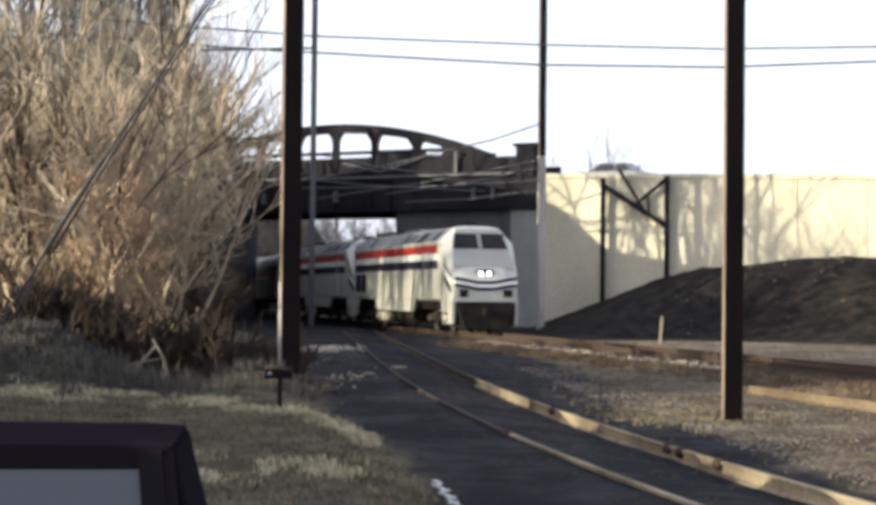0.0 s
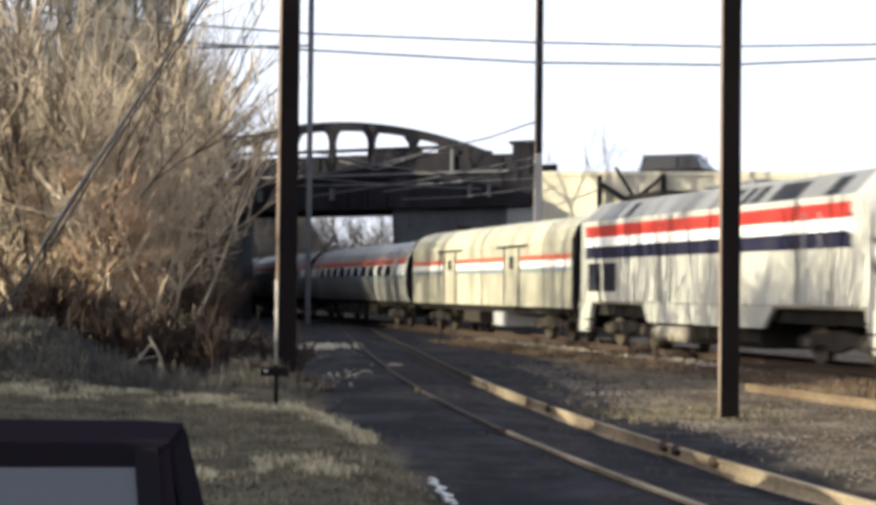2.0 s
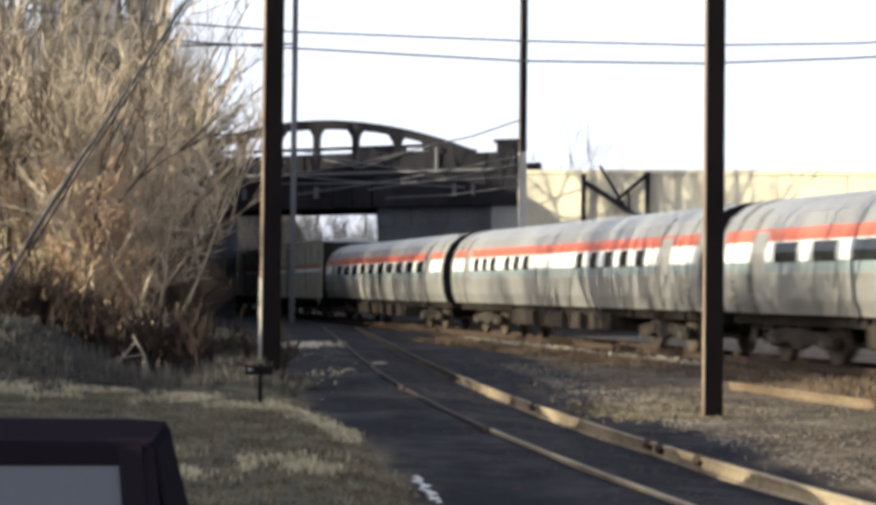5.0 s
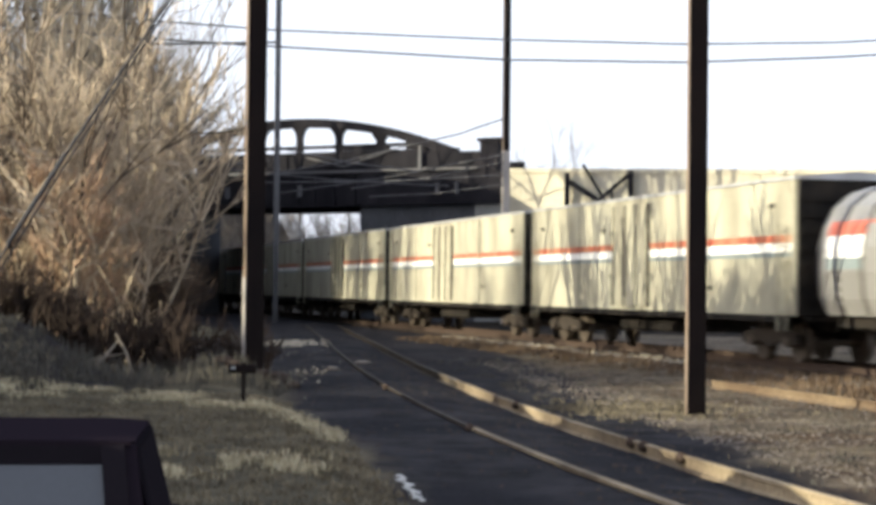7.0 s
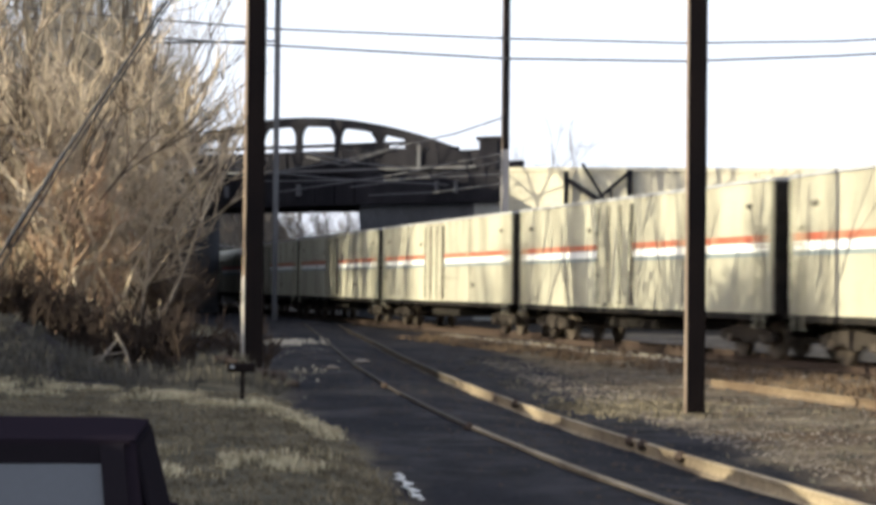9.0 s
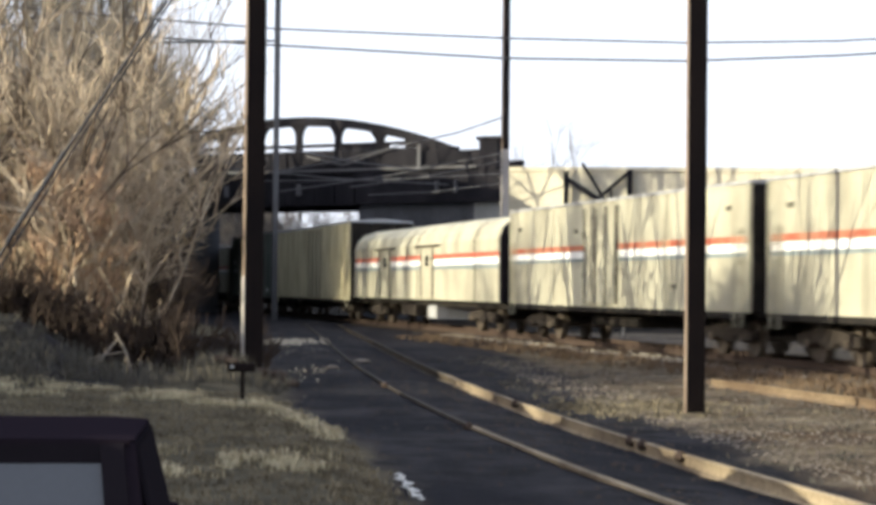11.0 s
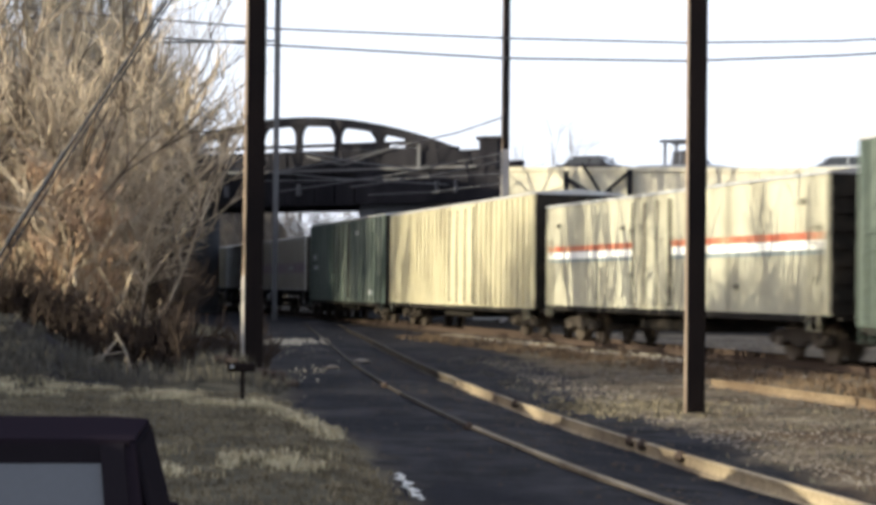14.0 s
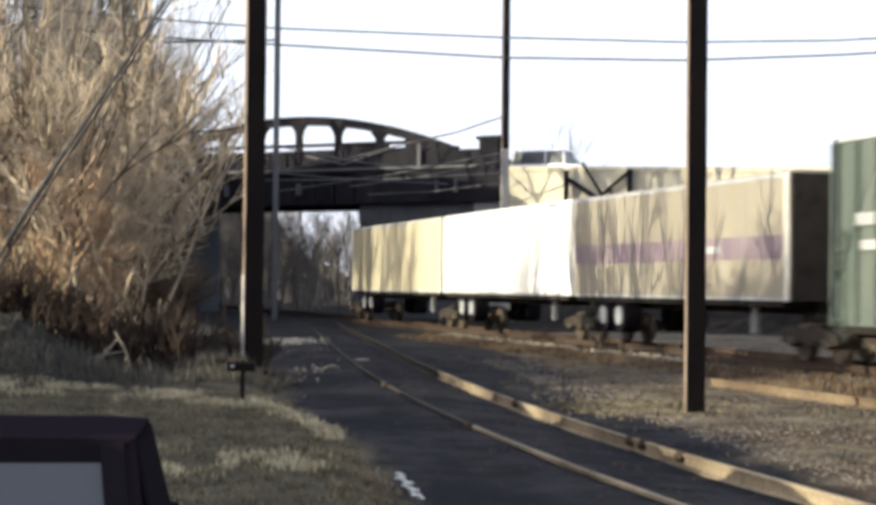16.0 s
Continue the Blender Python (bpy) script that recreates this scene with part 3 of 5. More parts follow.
def gantry():
    e = empty("timber_frame", "dark braced two-post frame before the pale wall", "gantry")
    P = lambda x, z: (x * 1.042, 102.3 - (x - 6.8) * 0.59, 1.58 + (z - 1.58) * 1.042)
    for x in (6.83, 10.05):
        part("post", Mesh().bar(P(x, 0.5), P(x, 7.85), 0.27), M["iron"], e)
    part("brace", Mesh().bar(P(6.9, 7.4), P(10.0, 5.25), 0.24), M["iron"], e)
    part("brace", Mesh().bar(P(10.0, 7.7), P(8.45, 6.35), 0.17), M["iron"], e)
    part("brace", Mesh().bar(P(7.65, 8.25), P(8.85, 6.2), 0.14), M["iron"], e)
    part("brace", Mesh().bar(P(9.1, 6.9), P(9.15, 5.85), 0.12), M["iron"], e)


gantry()


def wire(name, pts, r, label, m="wire"):
    cu = bpy.data.curves.new(name, "CURVE")
    cu.dimensions, cu.bevel_depth, cu.bevel_resolution = "3D", r, 1
    sp = cu.splines.new("POLY")
    fine = []
    for i in range(len(pts) - 1):
        a, b = Vector(pts[i]), Vector(pts[i + 1])
        fine += [a.lerp(b, j / 6) for j in range(6)]
    fine.append(Vector(pts[-1]))
    sp.points.add(len(fine) - 1)
    for p, q in zip(sp.points, fine):
        p.co = (*q, 1)
    cu.materials.append(M[m])
    return tagged(new(name, cu), label, "wire")


wire("overhead_wire", [(-30, 60, 11.9), (-15.6, 60, 10.75), (-10, 60, 10.3), (-5.4, 60, 9.99), (2.1, 60, 9.76), (8.0, 60, 9.67), (13.0, 60, 9.78), (26, 60, 10.6)], 0.032, "dark overhead wire sagging across the sky")
wire("overhead_wire", [(-30, 60, 11.2), (-15.6, 60, 10.14), (-10, 60, 9.7), (-6.5, 60, 9.5), (2.1, 60, 9.1), (8.0, 60, 9.07), (13.0, 60, 9.3), (26, 60, 10.2)], 0.036, "dark overhead wire sagging across the sky")
wire("span_wire", [(-10.2, 60.2, 9.5), (-5.4, 60.2, 9.62)], 0.04, "dark cross wire between thin poles")
wire("guy_wire", [(-9.0, 26.2, -0.25), (-6.72, 26, 1.12), (-5.44, 26, 3.23), (-3.8, 26, 5.75), (-2.9, 26, 7.2)], 0.022, "twisted steel guy wire slanting before the bushes")
wire("guy_wire", [(-8.9, 26.25, -0.25), (-6.6, 26.05, 1.15), (-5.36, 26.05, 3.23), (-3.75, 26.05, 5.75), (-2.85, 26.05, 7.2)], 0.016, "twisted steel guy wire slanting before the bushes")
wire("guy_guard", [(-6.1, 25.96, 2.15), (-5.3, 25.96, 3.44)], 0.035, "thick guard sleeve on the guy wire")
for a, b in (((3.4, 96.8, 10.6), (-1.6, 100, 9.4)), ((3.4, 96.8, 8.7), (-9.0, 104, 6.9)), ((3.4, 96.8, 8.3), (-5.0, 104, 7.2)), ((-1.6, 100, 9.4), (-9.0, 103, 8.0)), ((-8.6, 96.6, 8.9), (-1.2, 103, 8.15)), ((-14.0, 96, 7.9), (-9, 96.6, 8.25)), ((3.4, 96.8, 7.6), (-10.0, 104, 7.5)), ((3.4, 96.8, 7.1), (-4.0, 105, 6.8)), ((-12, 104, 8.2), (0.5, 104, 7.4))):
    wire("catenary_cable", [a, tuple((Vector(a) + Vector(b)) / 2 - Vector((0, 0, 0.15))), b], 0.042, "grey sagging cable before the bridge", "cable")


# ---- train ----
def strip(prof, z0, z1, x0, x1, side, off):
    """A thin skin on a car's side between two heights, following its profile (half outline of y, z from the sill up)."""
    zs = [z0] + [z for _, z in prof if z0 + 0.02 < z < z1 - 0.02] + [z1]
    ys = [float(np.interp(z, [p[1] for p in prof], [p[0] for p in prof])) for z in zs]
    vs = []
    for y, z in zip(ys, zs):
        for x in (x0, x1):
            for o in (off, -0.02):
                vs.append((x, side * (y + o), z))
    fs = []
    k = 4
    for i in range(len(zs) - 1):
        a = i * k
        fs += [(a, a + 2, a + 6, a + 4), (a + 1, a + 5, a + 7, a + 3), (a, a + 4, a + 5, a + 1), (a + 2, a + 3, a + 7, a + 6)]
    t = (len(zs) - 1) * k
    fs += [(0, 1, 3, 2), (t, t + 2, t + 3, t + 1)]
    return Mesh().add(vs, fs)


def full(prof):
    """The whole closed outline from a half profile."""
    return [(y, z) for y, z in prof] + [(-y, z) for y, z in prof[::-1] if y > 0]


def bogie(e, x, base=2.6, wheels=2, r=0.46, m="truck"):
    me = Mesh()
    n = wheels
    for s in (-1, 1):
        me.loft([[(x + a, s * 0.98, z), (x + a, s * 1.14, z), (x + a, s * 1.14, z + h), (x + a, s * 0.98, z + h)] for a, z, h in
                 ((-base / 2 - 0.5, 0.42, 0.2), (-base / 2, 0.36, 0.34), (-base / 4, 0.48, 0.26), (0, 0.30, 0.48), (base / 4, 0.48, 0.26), (base / 2, 0.36, 0.34), (base / 2 + 0.5, 0.42, 0.2))])
        for a in (-0.25, 0, 0.25):
            me.cyl((x + a, s * 1.05, 0.36), (x + a, s * 1.05, 0.75), 0.1, n=8)
    me.box(x - 0.28, x + 0.28, -1.0, 1.0, 0.55, 0.85, 0.04)
    b = part("bogie", me, M[m], e, "dusty steel bogie frame")
    for i in range(n):
        a = x - base / 2 + base * i / (n - 1)
        w = Mesh()
        for s in (-1, 1):
            w.cyl((a, s * 0.70, r), (a, s * 0.83, r), r, n=20)
            w.cyl((a, s * 0.66, r), (a, s * 0.70, r), r + 0.028, n=20)
            w.cyl((a, s * 0.83, r), (a, s * 1.18, r), 0.11, n=10)
        w.cyl((a, -0.7, r), (a, 0.7, r), 0.08, n=8)
        part("wheelset", w, M["wheel"], b, "worn steel wheelset")


def couplers(e, half):
    for s in (-1, 1):
        me = Mesh().box(min(s * half, s * (half + 0.42)), max(s * half, s * (half + 0.42)), -0.12, 0.12, 0.72, 0.98, 0.03)
        part("coupler", me, M["black"], e)


def locomotive():
    e = empty("locomotive", "silver diesel locomotive with red, white and navy stripes", "locomotive", "cars of the passing train")
    prof = [(1.46, 1.26), (1.54, 1.34), (1.54, 3.72), (0.95, 4.30), (0.5, 4.37)]
    out = full(prof)

    def sec(x, top, squeeze, low=1.26):
        k = (top - low) / (4.37 - 1.26)
        return [(x, y * squeeze, low + (z - 1.26) * k) for y, z in out]
    body = Mesh().loft([sec(-10.25, 4.22, 0.96), sec(-10.05, 4.37, 1.0), sec(8.55, 4.37, 1.0), sec(8.8, 4.30, 0.985), sec(10.05, 2.62, 0.90), sec(10.32, 2.1, 0.86), sec(10.34, 1.30, 0.86)])
    part("body", body, M["silver"], e, "silver-painted body with slanted nose")
    for s in (-1, 1):
        part("red_stripe", strip(prof, 3.24, 3.58, -9.6, 8.3, s, 0.008), M["red"], e, "bright red stripe")
        part("white_stripe", strip(prof, 2.96, 3.236, -9.6, 8.3, s, 0.009), M["white"], e, "white stripe")
        part("navy_stripe", strip(prof, 2.60, 2.956, -9.6, 8.2, s, 0.008), M["blue"], e, "navy stripe")
        # stripes that slant down to the nose
        for lo, hi, m, nm in ((2.62, 2.95, "blue", "navy_stripe"), (2.97, 3.23, "white", "white_stripe"), (3.25, 3.42, "blue", "navy_stripe")):
            dn = 1.02
            q = lambda x, z, y: (x, s * y, z)
            y0, y1 = 1.552, 1.405
            me = Mesh().add([q(8.22, lo, y0), q(8.22, hi, y0), q(10.1, hi - dn - 0.1, y1), q(10.1, lo - dn, y1), q(8.22, lo, y0 - 0.12), q(8.22, hi, y0 - 0.12), q(10.1, hi - dn - 0.1, y1 - 0.12), q(10.1, lo - dn, y1 - 0.12)],
                            [(0, 1, 2, 3), (4, 7, 6, 5), (0, 4, 5, 1), (3, 2, 6, 7), (0, 3, 7, 4), (1, 5, 6, 2)])
            part(nm, me, M[m], e)
        part("roof_panel", strip(prof, 3.735, 4.29, -9.9, 8.5, s, 0.004), M["loco_roof"], e, "grey sloping roof panel")
        for x0, x1 in ((-9.35, -8.2), (-7.95, -6.8)):
            part("grille", strip(prof, 1.62, 2.46, x0, x1, s, 0.012), M["vent"], e, "dark square intake grille")
        for x0, x1 in ((-6.35, -5.85), (1.0, 1.75), (2.1, 2.55), (2.8, 3.3), (3.9, 5.5), (6.9, 7.6)):
            part("vent", strip(prof, 3.76, 4.18, x0, x1, s, 0.012), M["vent"], e, "dark upper vent")
        part("vent_panel", strip(prof, 3.74, 4.2, -1.8, 0.4, s, 0.02), M["loco_roof"], e)
        for x in (-3.2, -2.4, 5.6, 7.3):
            part("panel_seam", strip(prof, 1.36, 3.7, x, x + 0.08, s, 0.014), M["truck"], e)
        for x in (6.1, 6.9):
            part("grab_iron", Mesh().bar((x, s * 1.60, 1.4), (x, s * 1.60, 3.4), 0.035), M["galv"], e)
        part("cab_door", strip(prof, 1.38, 2.55, 6.15, 6.85, s, 0.016), M["silver"], e)
        for x0, x1, x2, x3, z in ((9.0, 10.30, 9.35, 10.25, 0.36), (-10.2, -9.05, -10.2, -9.35, 0.40), (-4.6, 4.3, -4.1, 3.7, 0.78)):
            ya, yb = s * 1.40, s * 1.535
            k = 0.90 if x0 == 9.0 else 1.0
            part("skirt_panel", Mesh().add([(x0, ya, 1.30), (x1, ya * k, 1.30), (x3, ya * k, z), (x2, ya, z), (x0, yb, 1.30), (x1, yb * k, 1.30), (x3, yb * k, z), (x2, yb, z)],
                                           [(0, 1, 2, 3), (4, 7, 6, 5), (0, 4, 5, 1), (3, 2, 6, 7), (0, 3, 7, 4), (1, 5, 6, 2)]), M["silver"], e, "silver lower skirt panel")
        for x in (9.3, 9.3 - 18.95):
            for z in (0.45, 0.75):
                part("step", Mesh().box(x, x + 0.5, min(s * 1.3, s * 1.56), max(s * 1.3, s * 1.56), z, z + 0.05), M["truck"], e)
    # slanted front: two windscreens, headlight, bands
    hx = 10.17
    fx = lambda z: 8.8 + (4.30 - z) / (4.30 - 2.62) * 1.25 + 0.02
    # thin plate over the nose, darker than silver to paint its shaded front
    nose = [(fx(4.24) - 0.012, 0.88), (fx(3.3) - 0.012, 1.20), (fx(2.66) - 0.012, 1.30)]
    part("nose_panel", Mesh().loft([[(x - d, -y, z), (x - d, y, z), (x, y, z), (x, -y, z)] for (x, y), z, d in zip(nose, (4.24, 3.3, 2.66), (0.1, 0.1, 0.1))]), M["stainless"], e, "slanted nose panel, greyed for its shade")
    for s in (-1, 1):
        a, b = (s * 0.07, s * 1.10)
        zt, zb = 4.06, 3.42
        me = Mesh().add([(fx(zb), a, zb), (fx(zb), b * 1.06, zb), (fx(zt), b * 0.92, zt), (fx(zt), a, zt), (fx(zb) - 0.1, a, zb), (fx(zb) - 0.1, b * 1.06, zb), (fx(zt) - 0.1, b * 0.92, zt), (fx(zt) - 0.1, a, zt)],
                        [(0, 1, 2, 3), (4, 7, 6, 5), (0, 4, 5, 1), (3, 2, 6, 7), (0, 3, 7, 4), (1, 5, 6, 2)])
        part("windscreen", me, M["vent"], e, "dark windscreen pane")
        part("ditch_light", Mesh().box(10.33, 10.40, min(s * 0.75, s * 1.1), max(s * 0.75, s * 1.1), 1.45, 1.75), M["black"], e)
        part("headlight", Mesh().cyl((hx - 0.05, s * 0.17, 2.42), (hx + 0.05, s * 0.17, 2.41), 0.075, n=14), M["lamp"], e, "lit round headlight")
    part("headlight_bezel", Mesh().box(hx - 0.2, hx + 0.02, -0.36, 0.36, 2.27, 2.57, 0.06), M["black"], e)
    for z0, z1, m in ((2.02, 2.15, "blue"), (1.89, 2.01, "white"), (1.76, 1.88, "blue")):
        part("nose_band", Mesh().loft([[(10.24, y, z0 + k), (10.365, y, z0 + k), (10.365, y, z1 + k), (10.24, y, z1 + k)] for y, k in ((-1.29, 0.10), (-0.95, 0.07), (-0.35, -0.05), (0.35, -0.05), (0.95, 0.07), (1.29, 0.10))]), M[m], e)
    part("pilot", Mesh().loft([[(9.9, -1.25, 0.25), (9.9, 1.25, 0.25), (9.9, 1.3, 1.2), (9.9, -1.3, 1.2)], [(10.42, -0.9, 0.18), (10.42, 0.9, 0.18), (10.36, 1.2, 1.2), (10.36, -1.2, 1.2)]]), M["black"], e, "black snow pilot")
    part("fuel_tank", Mesh().box(-3.6, 3.2, -1.35, 1.35, 0.28, 0.90, 0.16), M["black"], e, "sooty fuel tank")
    part("air_tank", Mesh().cyl((-3.4, -1.45, 0.50), (-1.2, -1.45, 0.50), 0.22), M["pale_stone"], e, "pale dusty air reservoir", True)
    part("roof_hatch", Mesh().box(-8.2, -5.2, -0.8, 0.8, 4.36, 4.52, 0.06), M["black"], e)
    part("roof_hatch", Mesh().box(-2.2, 1.2, -0.7, 0.7, 4.36, 4.47, 0.05), M["loco_roof"], e)
    part("horn", Mesh().box(7.2, 7.6, -0.25, 0.25, 4.37, 4.55, 0.04), M["black"], e)
    part("underframe", Mesh().box(-9.9, 9.9, -1.25, 1.25, 0.92, 1.255), M["black"], e)
    bogie(e, -7.0, 2.9, 2, 0.51)
    bogie(e, 6.8, 2.9, 2, 0.51)
    couplers(e, 10.3)
    return e


def coach(windows, name="passenger_coach", label="rounded stainless passenger coach with red and white stripes"):
    e = empty(name, label, "railway coach", "cars of the passing train")
    prof = [(1.36, 1.10), (1.50, 1.45), (1.57, 2.0), (1.555, 2.5), (1.45, 2.95), (1.22, 3.38), (0.85, 3.68), (0.4, 3.83)]
    h = 12.6
    body = Mesh().loft([[(x, y * k, 1.1 + (z - 1.1) * k) for y, z in full(prof)] for x, k in ((-h, 0.95), (-h + 0.12, 1), (h - 0.12, 1), (h, 0.95))])
    part("body", body, M["stainless"], e, "dull stainless body shell", False)
    for s in (-1, 1):
        part("red_stripe", strip(prof, 2.76, 3.06, -h + 0.4, h - 0.4, s, 0.008), M["coral"], e, "faded red stripe")
        part("white_stripe", strip(prof, 2.30, 2.756, -h + 0.4, h - 0.4, s, 0.007), M["white"], e, "white window band")
        part("blue_stripe", strip(prof, 2.06, 2.296, -h + 0.4, h - 0.4, s, 0.008), M["teal"], e, "pale blue stripe")
        for x0, x1 in windows:
            part("window", strip(prof, 2.27, 2.73, x0, x1, s, 0.016), M["glass"], e, "dark window pane")
        for x in (-h + 2.1, h - 2.9):
            part("vestibule_door", strip(prof, 1.15, 3.0, x, x + 0.8, s, 0.012), M["stainless"], e)
            part("door_seam", strip(prof, 1.12, 3.55, x - 0.12, x - 0.03, s, 0.018), M["truck"], e)
        for z in (1.32, 1.52, 1.72, 1.92):
            part("flute", strip(prof, z, z + 0.06, -h + 0.4, h - 0.4, s, 0.014), M["stainless"], e)
    # black rings at both ends paint the deep shade between coaches
    for x in (-h - 0.004, h - 0.056):
        part("gap_ring", Mesh().loft([[(x + d, y * 1.004, 1.1 + (z - 1.1) * 1.004) for y, z in full(prof)] for d in (0, 0.06)]), M["rubber"], e, "black end ring painting the shaded gap")
    for x in (-h + 0.9, h - 1.0):
        part("roof_band", Mesh().loft([[(x + d, y * 1.006, 1.1 + (z - 1.1) * 1.006) for y, z in full(prof)] for d in (0, 0.1)]), M["truck"], e)
    for sgn in (-1, 1):
        part("diaphragm", Mesh().box(min(sgn * h, sgn * (h + 0.62)), max(sgn * h, sgn * (h + 0.62)), -0.75, 0.75, 1.2, 3.4, 0.1), M["rubber"], e, "black rubber gangway")
    part("underframe", Mesh().box(-h + 0.2, h - 0.2, -1.15, 1.15, 0.85, 1.10), M["black"], e)
    for x0, x1, y in ((-5.2, -2.6, 0), (-1.8, 0.4, 0), (1.2, 2.2, 0), (3.1, 5.0, 0)):
        part("equipment_box", Mesh().box(x0, x1, -1.3, 1.3, 0.42, 0.95, 0.05), M["truck"], e, "dusty underfloor box")
    bogie(e, -8.9)
    bogie(e, 8.9)
    couplers(e, h)
    return e


def baggage_car(length, doors, name, label):
    """An arched-roof baggage car with sliding doors."""
    e = empty(name, label, "baggage car", "cars of the passing train")
    h = length / 2 - 0.35
    prof = [(1.50, 1.08), (1.52, 3.25), (1.38, 3.62), (1.05, 3.92), (0.55, 4.08), (0.2, 4.12)]
    part("body", Mesh().loft([[(x, y * k, z) for y, z in full(prof)] for x, k in ((-h, 0.97), (-h + 0.1, 1), (h - 0.1, 1), (h, 0.97))]), M["cream"], e, "dusty silver-cream body")
    for s in (-1, 1):
        gaps = [-h + 0.3] + [x for d in doors for x in (d - 1.0, d + 1.0)] + [h - 0.3]
        for a, b in zip(gaps[::2], gaps[1::2]):
            part("red_stripe", strip(prof, 2.64, 2.82, a, b, s, 0.006), M["coral"], e, "faded red stripe")
            part("white_stripe", strip(prof, 2.40, 2.636, a, b, s, 0.006), M["white"], e, "white stripe")
            part("blue_stripe", strip(prof, 2.24, 2.396, a, b, s, 0.006), M["teal"], e, "grey-blue stripe")
        for d in doors:
            part("sliding_door", strip(prof, 1.12, 3.1, d - 0.95, d + 0.95, s, 0.03), M["cream"], e, "sliding baggage door")
            part("door_frame", strip(prof, 1.12, 3.1, d - 1.0, d - 0.86, s, 0.05), M["truck"], e)
            part("door_frame", strip(prof, 1.12, 3.1, d + 0.86, d + 0.95, s, 0.05), M["truck"], e)
            part("door_rail", strip(prof, 3.12, 3.2, d - 1.9, d + 1.9, s, 0.06), M["truck"], e)
            part("door_window", strip(prof, 2.4, 2.8, d - 0.25, d + 0.25, s, 0.04), M["glass"], e)
        for x in (-h + 3.0, h - 3.3, 0.2):
            part("panel_seam", strip(prof, 1.10, 3.9, x, x + 0.05, s, 0.014), M["truck"], e)
    # black end bands add the dark of the shaded gap to the next car
    for x in (-h - 0.004, h - 0.196):
        part("gap_ring", Mesh().loft([[(x + d, y * 1.006, 1.08 + (z - 1.08) * 1.006) for y, z in full(prof)] for d in (0, 0.2)]), M["rubber"], e, "black end ring painting the shaded gap")
    part("roof_vent", Mesh().box(-h + 2.2, -h + 2.9, -0.3, 0.3, 4.10, 4.32, 0.05), M["black"], e)
    for sgn in (-1, 1):
        part("diaphragm", Mesh().box(min(sgn * h, sgn * (h + 0.3)), max(sgn * h, sgn * (h + 0.3)), -0.7, 0.7, 1.2, 3.5, 0.08), M["rubber"], e)
    part("underframe", Mesh().box(-h + 0.1, h - 0.1, -1.2, 1.2, 0.84, 1.08), M["black"], e)
    part("equipment_box", Mesh().box(-3.0, -0.6, -1.35, 1.35, 0.4, 0.86, 0.05), M["truck"], e)
    part("equipment_box", Mesh().box(1.4, 2.8, -1.35, 1.35, 0.35, 0.86, 0.05), M["galv"], e, "pale underfloor box")
    bogie(e, -h + 3.6)
    bogie(e, h - 3.6)
    couplers(e, h)
    return e


